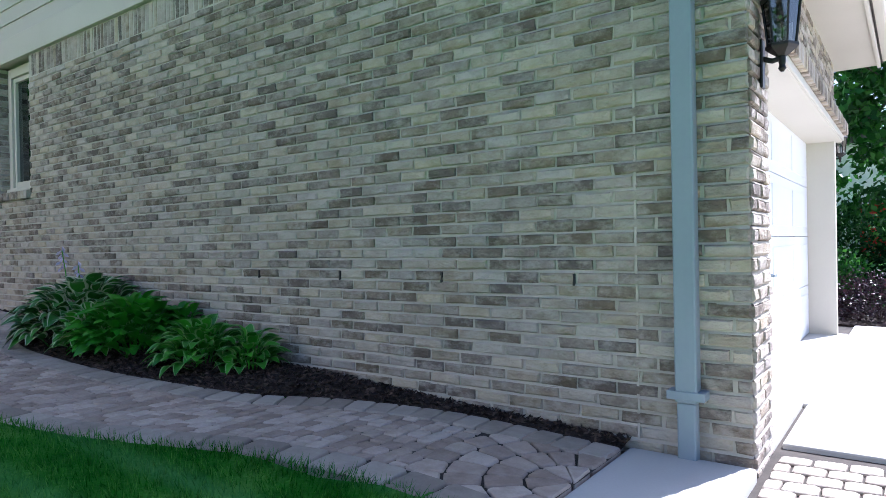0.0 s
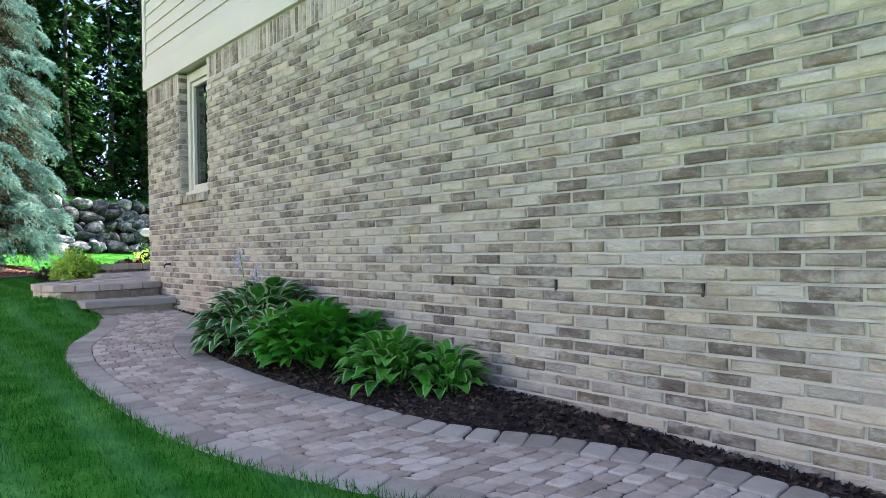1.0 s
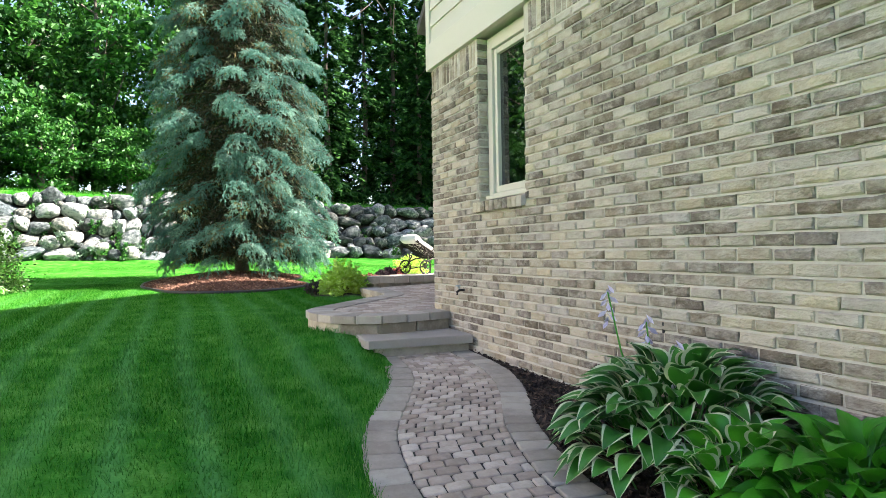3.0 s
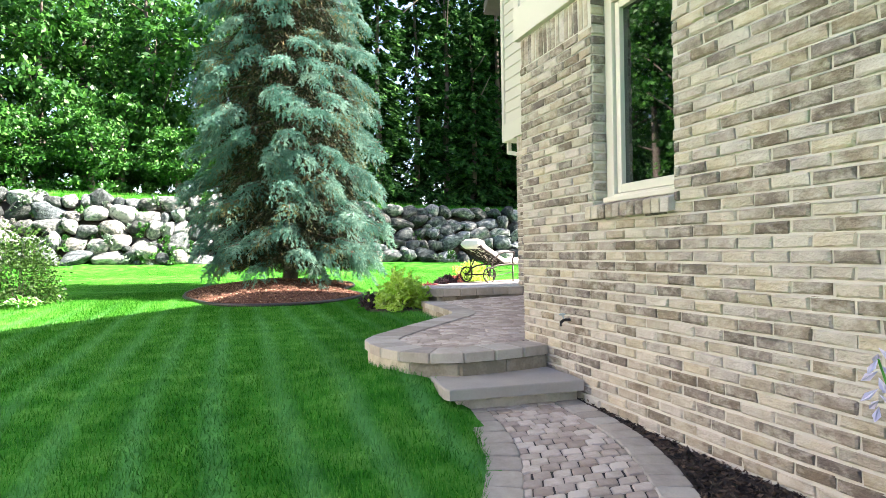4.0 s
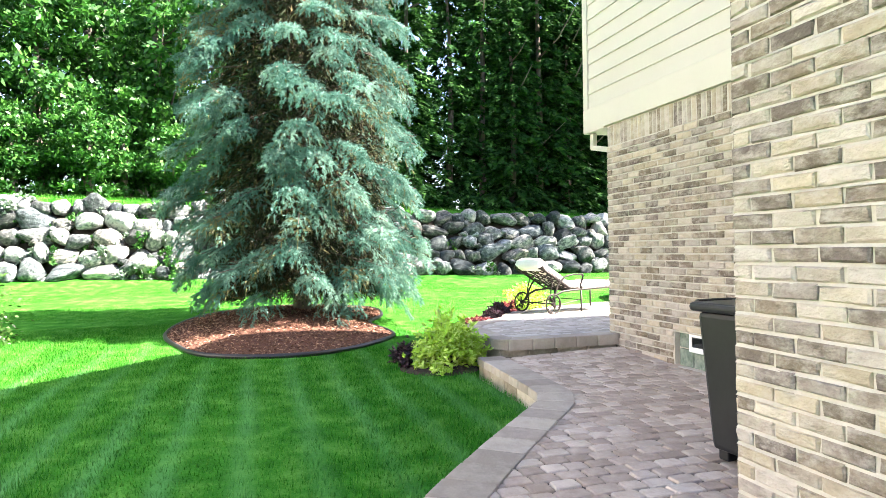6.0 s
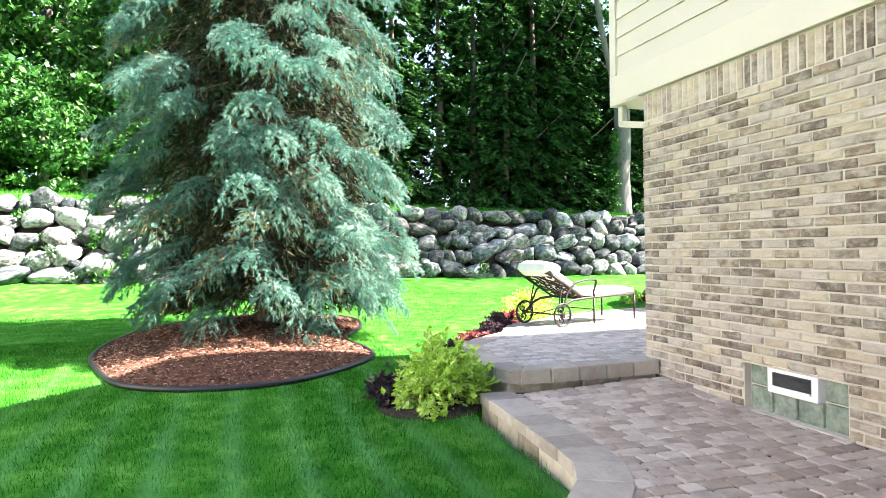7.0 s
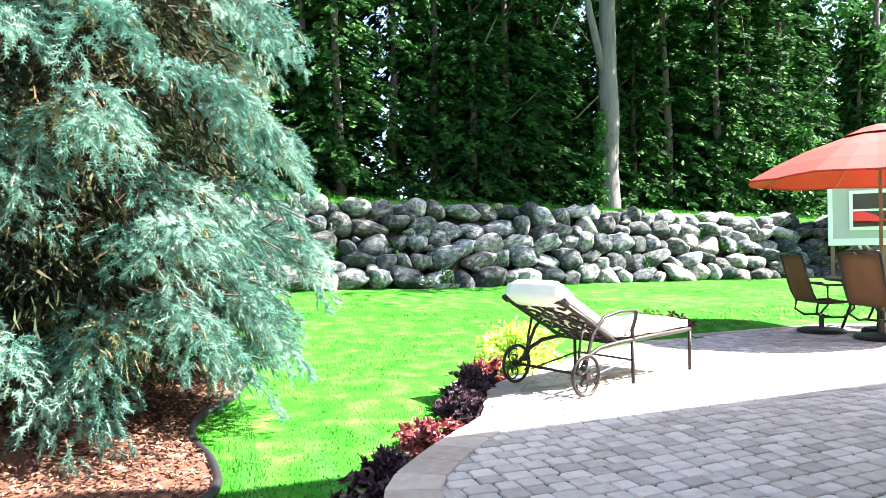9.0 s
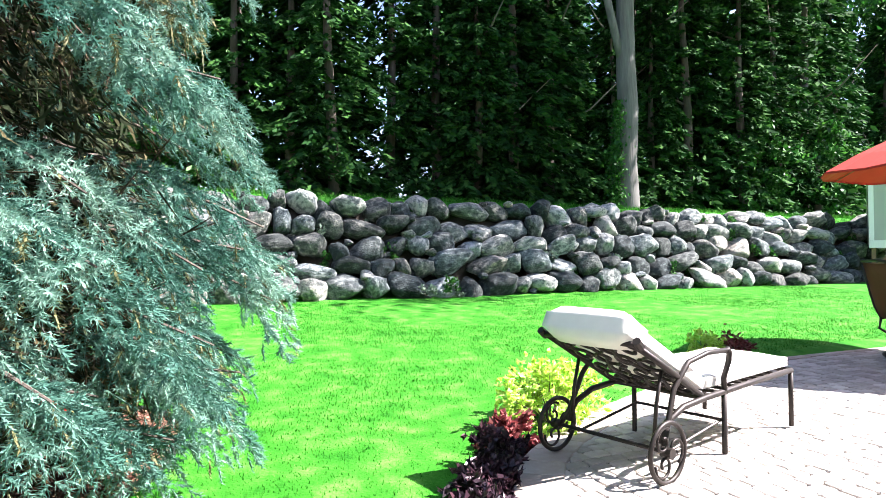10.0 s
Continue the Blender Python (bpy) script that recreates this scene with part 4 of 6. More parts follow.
M_lime = leaf_material("lime_leaves", [(0, (0.32, 0.54, 0.04)), (0.5, (0.52, 0.74, 0.10)), (1, (0.72, 0.86, 0.30))], 0.5, 0.4)
M_purple = leaf_material("purple_leaves", [(0, (0.012, 0.008, 0.012)), (0.6, (0.035, 0.018, 0.026)), (1, (0.08, 0.035, 0.045))], 0.35, 0.15)
M_red = leaf_material("wine_red_leaves", [(0, (0.10, 0.016, 0.018)), (0.6, (0.24, 0.05, 0.05)), (1, (0.42, 0.17, 0.15))], 0.4, 0.3)
M_box = leaf_material("boxwood_leaves", [(0, (0.014, 0.045, 0.008)), (1, (0.055, 0.125, 0.02))], 0.4, 0.25)
M_silver = leaf_material("silvery_leaves", [(0, (0.12, 0.18, 0.13)), (1, (0.27, 0.34, 0.26))], 0.7, 0.2)
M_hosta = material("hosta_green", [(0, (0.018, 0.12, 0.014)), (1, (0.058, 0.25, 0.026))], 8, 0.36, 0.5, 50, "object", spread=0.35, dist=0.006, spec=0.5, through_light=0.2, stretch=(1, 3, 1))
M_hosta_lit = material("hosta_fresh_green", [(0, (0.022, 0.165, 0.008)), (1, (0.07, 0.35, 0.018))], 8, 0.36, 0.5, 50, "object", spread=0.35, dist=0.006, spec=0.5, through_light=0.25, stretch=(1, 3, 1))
M_cream = material("hosta_cream_margin", [(0, (0.42, 0.48, 0.28)), (1, (0.62, 0.66, 0.46))], 10, 0.45, 0.2, 50, dist=0.003, through_light=0.2)
M_hosta_rim = material("hosta_thin_margin", [(0, (0.16, 0.36, 0.09)), (1, (0.34, 0.50, 0.20))], 10, 0.45, 0.2, 50, dist=0.003, through_light=0.2)
M_petal = material("lilac_petal", [(0, (0.50, 0.44, 0.62)), (1, (0.72, 0.68, 0.80))], 20, 0.6, 0.1, 50, through_light=0.3)
RNG = np.random.default_rng(11)


def unit(v):
    return v / np.maximum(np.linalg.norm(v, axis=-1, keepdims=True), 1e-9)


def leaf_cards(centres, ways, length, width, droop=0.0, seed=0):
    """Small pointed leaves, one kite of four corners each, at centres, along ways."""
    g = np.random.default_rng(seed)
    n = len(centres)
    ways = unit(np.asarray(ways, dtype=float) + [0, 0, -droop])
    side = unit(np.cross(ways, unit(g.normal(size=(n, 3)) + [0, 0, 0.8])))
    ln = length * g.uniform(0.65, 1.3, (n, 1))
    wd = width * g.uniform(0.7, 1.25, (n, 1))
    c = np.asarray(centres)
    bend = np.cross(ways, side) * ln * 0.12
    v = np.stack([c - ways * ln / 2, c - ways * ln * 0.05 + side * wd / 2 + bend, c + ways * ln / 2, c - ways * ln * 0.05 - side * wd / 2 + bend], axis=1)
    return v.reshape(-1, 3)


def trunk_mesh(height, radius, top, limbs, seed, lean=0.0):
    """A tapered stem with limbs; returns the bmesh and where the limbs end."""
    r = random.Random(seed)
    bm = bmesh.new()
    pts = [Vector((lean * z + 0.06 * math.sin(z * 0.8 + seed), 0.06 * math.cos(z * 0.6 + seed), z)) for z in np.linspace(0, height, 9)]
    pts[0].z = -0.3
    tube(bm, pts, radius, 10, taper=top)
    ends = []
    for i in range(limbs):
        z = height * r.uniform(0.25, 0.97)
        a = r.uniform(0, math.tau)
        ln = height * r.uniform(0.16, 0.30) * (1.15 - z / height * 0.6)
        p = Vector((lean * z + 0.06 * math.sin(z * 0.8 + seed), 0.06 * math.cos(z * 0.6 + seed), z))
        d = Vector((math.cos(a), math.sin(a), r.uniform(0.2, 0.7)))
        mid = p + d * ln * 0.5
        end = p + Vector((d.x, d.y, d.z * 1.5)) * ln
        tube(bm, [p, mid, end], radius * 0.28, 6, taper=radius * 0.06)
        ends += [mid, end]
    return bm, ends


def build_broadleaf(label, height, spread, leaves, seed, mat, low=0.1, m=None, bark=None, size=0.20):
    t = thing("tree", label, "tree", m, "woodland trees")
    g = np.random.default_rng(seed)
    bm, ends = trunk_mesh(height * 0.92, 0.10 + height * 0.011, 0.03, 16, seed)
    part("trunk", bm, bark or M_bark, t, smooth=True)
    clumps = 60
    cz = g.uniform(low, 1.0, clumps)
    rad = spread * np.sqrt(np.clip(1 - ((cz - 0.5) / 0.62) ** 2, 0.05, 1))
    ca = g.uniform(0, math.tau, clumps)
    cr = rad * np.sqrt(g.uniform(0.05, 1, clumps))
    centres = np.stack([cr * np.cos(ca), cr * np.sin(ca), cz * height], 1)
    if ends:
        centres[:len(ends)] = [tuple(e) for e in ends][:clumps]
    pick = g.integers(0, clumps, leaves)
    off = unit(g.normal(size=(leaves, 3))) * (g.uniform(0, 1, (leaves, 1)) ** 0.5) * spread * 0.36 * g.uniform(0.5, 1.2, (leaves, 1))
    off[:, 2] *= 0.6
    pos = centres[pick] + off
    pos = pos[pos[:, 2] > 0.15]
    ways = unit(off[:len(pos)] + g.normal(size=(len(pos), 3)) * 0.5)
    put("crown", quads_mesh("crown", leaf_cards(pos, ways, size, size * 0.62, 0.4, seed), mat), t)
    return t


def build_hemlock(label, height, spread, sprays, seed, mat, m=None):
    t = thing("conifer", label, "tree", m, "dark conifers")
    g = np.random.default_rng(seed)
    bm, _ = trunk_mesh(height * 0.97, 0.16, 0.02, 4, seed)
    part("trunk", bm, M_bark, t, smooth=True)
    nb = 330
    z = g.uniform(0.02, 0.99, nb) ** 1.05
    ang = g.uniform(0, math.tau, nb)
    ln = spread * (1 - z) ** 0.6 * g.uniform(0.55, 1.12, nb) + 0.12
    per = sprays // nb
    s = np.sqrt(g.uniform(0.06, 1, (nb, per)))
    out = np.stack([np.cos(ang), np.sin(ang), np.zeros(nb)], 1)
    side = np.stack([-np.sin(ang), np.cos(ang), np.zeros(nb)], 1)
    base = np.stack([np.zeros(nb), np.zeros(nb), z * height], 1)
    lat = g.normal(size=(nb, per)) * 0.16 * ln[:, None] * (1.15 - s)
    pos = base[:, None] + out[:, None] * (s * ln[:, None])[..., None] + side[:, None] * lat[..., None]
    pos[..., 2] -= 0.35 * (s ** 2) * ln[:, None] + g.uniform(-0.05, 0.10, (nb, per))
    ways = out[:, None] + side[:, None] * np.sign(lat)[..., None] * 0.7 + g.normal(size=(nb, per, 3)) * 0.25
    put("crown", quads_mesh("crown", leaf_cards(pos.reshape(-1, 3), ways.reshape(-1, 3), 0.27, 0.115, 0.55, seed), mat), t)
    return t


def scatter_forest():
    r = random.Random(3)
    oak = [build_broadleaf("tall leafy tree with bright green foliage at the woodland edge", h, s, 6000, sd, M_leaf_bright, lo, pose(x, y, ground_z(x, y) - 0.1), size=0.26) for h, s, sd, lo, x, y in ((11, 2.6, 21, 0.12, -34.5, -2.5), (14, 3.0, 22, 0.22, -37, 3.0), (9, 2.4, 23, 0.05, -32.5, 1.0))]
    shrub = build_broadleaf("leafy green understorey shrub at the wood's edge", 3.0, 1.3, 4200, 31, M_leaf_bright, 0.08, pose(-30.8, -4.0, ground_z(-30.8, -4)), size=0.16)
    hem = [build_hemlock("dense dark green conifer with drooping sprays", h, s, 9900, sd, M_leaf_dark, pose(x, y, ground_z(x, y) - 0.1)) for h, s, sd, x, y in ((11.5, 1.9, 41, -32.0, 8.6), (9.0, 1.7, 42, -31.4, 11.0), (13, 2.1, 43, -33.0, 13.2))]
    for k in range(26):                                   # shrubs along the left terrace
        y = -15 + (k % 13) * 1.5 + r.uniform(-0.5, 0.5)
        x = -31.0 - (k // 13) * 2.6 - r.uniform(0, 1.2)
        if y < 4.2:
            copy_thing(shrub, pose(x, y, ground_z(x, y) - 0.1, 0, 0, r.uniform(0, 360)) @ Matrix.Scale(r.uniform(0.8, 1.35), 4))
    for x0, ys, sc in ((-33.5, (-16, -12.5, -8.5, -5.5), 1.0), (-38, (-17, -13, -9.5, -6, -2.0, 1.5), 1.15), (-44, (-20, -14, -9, -4, 1, 5, 15, 21, 27, 33), 1.3), (-50, (-16, -6, 3, 18, 30), 1.4)):
        for y in ys:
            x, yy = x0 + r.uniform(-1.2, 1.2), y + r.uniform(-0.8, 0.8)
            copy_thing(r.choice(oak), pose(x, yy, ground_z(x, yy) - 0.1, 0, 0, r.uniform(0, 360)) @ Matrix.Scale(sc * r.uniform(0.85, 1.15), 4))
    for x0, ys in ((-31.8, (4.2, 5.6, 7.0, 9.8, 12.4, 14.1, 16.2, 17.6, 19.2, 20.9, 22.6, 24.4)), (-34.2, (5.0, 7.8, 12.6, 15.2, 18.3, 21.5, 25, 28.5, 32)), (-37.5, (7.0, 13.5, 17.5, 24, 30, 36))):
        for y in ys:
            x, yy = x0 + r.uniform(-0.5, 0.5), y + r.uniform(-0.3, 0.3)
            copy_thing(r.choice(hem), pose(x, yy, ground_z(x, yy) - 0.1, 0, 0, r.uniform(0, 360)) @ Matrix.Scale(r.uniform(0.85, 1.2), 4))
    for x, y in ((-38, 24), (-36.5, 29), (-40, 33), (-37, 36), (-34, 33)):
        copy_thing(r.choice(oak), pose(x, y, ground_z(x, y) - 0.1, 0, 0, r.uniform(0, 360)) @ Matrix.Scale(1.2, 4))
    for x, y in ((-31.5, 21.5), (-31.0, 24.0), (-32.2, 27.0), (-30.5, 29.5)):
        copy_thing(shrub, pose(x, y, ground_z(x, y) - 0.1, 0, 0, r.uniform(0, 360)) @ Matrix.Scale(r.uniform(0.9, 1.3), 4))
    for x, y in ((-2.2, 21), (-0.4, 25), (1.2, 20), (-4.5, 27), (2.5, 30)):     # trees down the street beyond the garage
        copy_thing(oak[0], pose(x, y, 0, 0, 0, r.uniform(0, 360)))
    for x, y in ((-12, -22), (-20, -20), (-28, -18), (-4, -22), (-34, -14), (-24.5, -12), (-28, -11.5), (-22.5, -16.5), (-31, -12.5), (-26.5, -17)):   # trees mirrored in the window
        copy_thing(r.choice(oak), pose(x, y, ground_z(x, y), 0, 0, r.uniform(0, 360)))
    # the tall grey trunk with its fork
    t = thing("big_tree", "tall grey-barked tree with leafy shoots up its trunk", "tree", pose(-29.8, 14.95, ground_z(-29.8, 14.95) - 0.05))
    bm = bmesh.new()
    tube(bm, [(0, 0, -0.3), (0, 0.0, 0.2), (0, -0.05, 1.5), (0.05, 0.02, 3.0), (0, 0.0, 4.4), (-0.05, 0.05, 6.5), (-0.1, 0.1, 12)], 0.36, 14, taper=0.22)
    tube(bm, [(0, 0.0, 4.0), (0, -0.28, 4.9), (0.1, -0.7, 6.2), (0.2, -1.3, 9), (0.2, -1.8, 12)], 0.13, 10, taper=0.08)
    part("trunk", bm, M_greybark, t, smooth=True)
    g = np.random.default_rng(77)
    n = 1600
    z = g.uniform(0.1, 3.2, n)
    a = g.normal(-2.0, 0.5, n)
    rr = 0.3 + np.abs(g.normal(0, 0.16, n)) * (1.2 - z / 3.4)
    pos = np.stack([rr * np.cos(a) + 0.15, rr * np.sin(a) - 0.05, z], 1)
    # Unseen crown, set forward of the trunk so that it shades the boulders.
    n2 = 15000
    c = unit(g.normal(size=(70, 3))) * g.uniform(0.3, 1, (70, 1)) * [4.6, 5.2, 2.8] + [3.2, 3.0, 10.5]
    pos2 = c[g.integers(0, 70, n2)] + g.normal(size=(n2, 3)) * [0.75, 0.75, 0.5]
    put("crown", quads_mesh("crown", leaf_cards(pos2, g.normal(size=(n2, 3)), 0.24, 0.15, 0.4, 8), M_leaf_bright), t)
    put("climber", quads_mesh("climber", leaf_cards(pos, g.normal(size=(n, 3)), 0.12, 0.08, 0.4, 5), M_leaf_bright), t)


scatter_forest()


def build_spruce():
    """Blue spruce: sagging limbs that end in fans of boughs set with stubby bottlebrush shoots, dry within, its inner
    dark painted on fill cards.
    """
    tx, ty = SPRUCE
    t = thing("blue_spruce", "big blue spruce with drooping needle boughs above red mulch", "tree", pose(tx, ty, ground_z(tx, ty)))
    g = np.random.default_rng(8)
    H = 11.5
    bm = bmesh.new()
    tube(bm, [(0, 0, -0.2), (0, 0, 0.35), (0.03, 0, 2), (0, 0.04, 6), (0, 0, H)], 0.19, 12, taper=0.02)
    part("trunk", bm, M_bark, t, smooth=True)
    radius = lerp_table([(0, 1.75), (0.4, 1.88), (1.0, 2.02), (2.0, 2.1), (3.0, 2.06), (3.8, 1.98), (4.6, 1.84), (5.6, 1.62), (7, 1.25), (9, 0.72), (H, 0.06)])
    limbs = bmesh.new()
    heads, dirs, lens, kind = [], [], [], []

    def shoot(p, d, ln, k):
        heads.append(p)
        dirs.append(d / np.linalg.norm(d))
        lens.append(ln)
        kind.append(k)

    def bough(p, d, ln, droop, far, old):
        """A drooping bough, thick with short shoots: to both sides of its axis, above and hanging below."""
        lat = np.cross(d, [0, 0, 1.0])
        lat /= max(1e-6, np.linalg.norm(lat))
        n = max(3, int(ln / (0.08 if far else 0.034)))
        for i in range(n):
            u = (i + 0.6) / n
            c = p + d * ln * u + np.array([0, 0, -droop * ln * u * u])
            ax = d + np.array([0, 0, -2 * droop * u])
            ax /= np.linalg.norm(ax)
            long = (0.07 * (1 - u) + 0.055) * (1.5 if far and not old else 1.0)
            for sd in (-1, 1):
                w = g.uniform(0.0, 0.06 + 0.12 * (1 - u))
                shoot(c + lat * sd * w, ax * 0.8 + lat * sd * g.uniform(0.3, 0.9) + np.array([0, 0, g.uniform(-0.35, 0.15)]) + g.normal(0, 0.16, 3), long * g.uniform(0.75, 1.25), 2 if old and g.random() < 0.6 else 0)
                if not far and i % 2:
                    shoot(c + lat * sd * w * 1.5 + np.array([0, 0, -0.03]), ax * 0.7 + lat * sd * 0.3 + np.array([0, 0, g.uniform(-0.9, -0.4)]) + g.normal(0, 0.15, 3), g.uniform(0.06, 0.10), 2 if g.random() < (0.5 if old else 0.25) else 0)
            if not far:
                shoot(c + lat * g.uniform(-0.08, 0.08), ax * 0.8 + np.array([0, 0, g.uniform(0.1, 0.55)]) + g.normal(0, 0.22, 3), 0.065 * g.uniform(0.8, 1.3), 0)
                if old and i % 3 == 0:
                    shoot(c, ax * 0.2 + np.array([0, 0, -1.0]) + g.normal(0, 0.15, 3), g.uniform(0.12, 0.26), 2)

    low, high = 230, 60
    for i in range(low + high):
        far = i >= low
        z = 0.62 + 6.0 * ((i + 0.5) / low) ** 1.15 if not far else 6.7 + (H - 6.9) * (i - low) / high
        z += g.uniform(-0.12, 0.12)
        a = i * 2.39996 + g.uniform(-0.3, 0.3)
        out = np.array([math.cos(a), math.sin(a), 0.0])
        side = np.array([-math.sin(a), math.cos(a), 0.0])
        R = radius(max(0, z - 0.45)) * g.uniform(0.80, 1.05) * (1 + 0.12 * noise.noise(Vector((math.cos(a) * 1.6, math.sin(a) * 1.6, z * 1.1))))
        sag = g.uniform(0.30, 0.55) if z > 1.1 else g.uniform(0.22, 0.36)

        def at(s):
            return np.array([0, 0, z]) + out * (R * s) + np.array([0, 0, R * (0.14 * s - sag * s * s + 0.55 * max(0.0, s - 0.8) ** 1.4)])

        if z < 7:
            tube(limbs, [tuple(at(s)) for s in (0.02, 0.35, 0.7, 0.95)], 0.019, 5, taper=0.005)
        big = min(1.0, 0.35 + R * 0.34)
        old = g.random() < 0.16
        fan = [(0.70, 0.0, 0.60)] + [(s + g.uniform(-0.05, 0.05), sd * g.uniform(0.5, 1.0), ln) for s, sd, ln in ((0.82, 1, 0.36), (0.82, -1, 0.36), (0.64, 1, 0.46), (0.64, -1, 0.46))]
        for s, sd, ln in fan:
            if sd and g.random() < 0.22:
                continue
            d = out + side * sd + np.array([0, 0, g.uniform(-0.30, 0.0)])
            d /= np.linalg.norm(d)
            bough(at(s), d, ln * big * g.uniform(0.8, 1.15), g.uniform(0.35, 0.85), far, old)
        if not far:
            for sd in (-1, 1):                                  # dull hanging growth further in
                d = out * 0.5 + side * sd + np.array([0, 0, -0.35])
                bough(at(g.uniform(0.35, 0.58)), d / np.linalg.norm(d), 0.42 * big, 0.9, True, True)
        for k in range(34 if not far else 8):                   # dry inner twigs
            s = g.uniform(0.08, 0.72)
            shoot(at(s), out * 0.4 + side * g.uniform(-1, 1) + np.array([0, 0, g.uniform(-1.1, 0.3)]), g.uniform(0.15, 0.42), 1)
    part("limb", limbs, M_bark, t)
    heads, dirs, lens, kind = np.array(heads), np.array(dirs), np.array(lens), np.array(kind)

    def brush(sel, count, ln, wd, mat, name, core):
        p, d, L = heads[sel], dirs[sel], lens[sel]
        n = len(p)
        ref = unit(np.cross(d, unit(g.normal(size=(n, 3)))))
        ref2 = np.cross(d, ref)
        s = np.tile(np.linspace(0.0, 1.0, count), (n, 1)) + g.uniform(-0.02, 0.02, (n, count))
        ph = np.arange(count) * 2.4 + g.uniform(0, 6.28, (n, 1))
        rad = ref[:, None] * np.cos(ph)[..., None] + ref2[:, None] * np.sin(ph)[..., None]
        root = p[:, None] + d[:, None] * (s * L[:, None])[..., None]
        way = unit(rad + d[:, None] * 0.6)
        tip = root + way * ln * g.uniform(0.75, 1.2, (n, count, 1)) * (1.12 - 0.35 * s[..., None])
        w = np.cross(way, d[:, None]) * wd
        tri = np.stack([root - w, root + w, tip], axis=2).reshape(-1, 3)
        if core:
            e, f = p + d * (L * 0.55)[:, None], p + d * (L * 1.08)[:, None]
            ring = [e + (ref * math.cos(q) + ref2 * math.sin(q)) * core for q in (0, 2.1, 4.2)]
            solid = [np.stack([x, y, w_], axis=1) for k in range(3) for x, y, w_ in ((ring[k], ring[(k + 1) % 3], f), (ring[(k + 1) % 3], ring[k], p))]
            tri = np.concatenate([tri, np.stack(solid, axis=1).reshape(-1, 3)])
        put(name, quads_mesh(name, tri, mat, 3), t)

    brush(kind == 0, 23, 0.034, 0.0046, M_spruce, "needle_sprays", 0.006)
    brush(kind == 2, 20, 0.032, 0.0042, M_spruce_old, "inner_needles", 0.006)
    n = 60000                                               # added fill that blocks sun and sight, the crown's shade in its colour
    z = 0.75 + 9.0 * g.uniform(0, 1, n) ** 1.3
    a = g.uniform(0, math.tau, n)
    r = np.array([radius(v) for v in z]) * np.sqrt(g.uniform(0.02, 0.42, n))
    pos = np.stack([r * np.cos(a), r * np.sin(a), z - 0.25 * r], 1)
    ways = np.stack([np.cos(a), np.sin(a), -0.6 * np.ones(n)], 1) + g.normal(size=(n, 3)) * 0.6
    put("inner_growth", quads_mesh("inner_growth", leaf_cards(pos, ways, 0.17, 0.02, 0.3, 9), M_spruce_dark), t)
    brush(kind == 1, 7, 0.045, 0.003, M_deadtwig, "dry_growth", 0.006)
    return t


build_spruce()


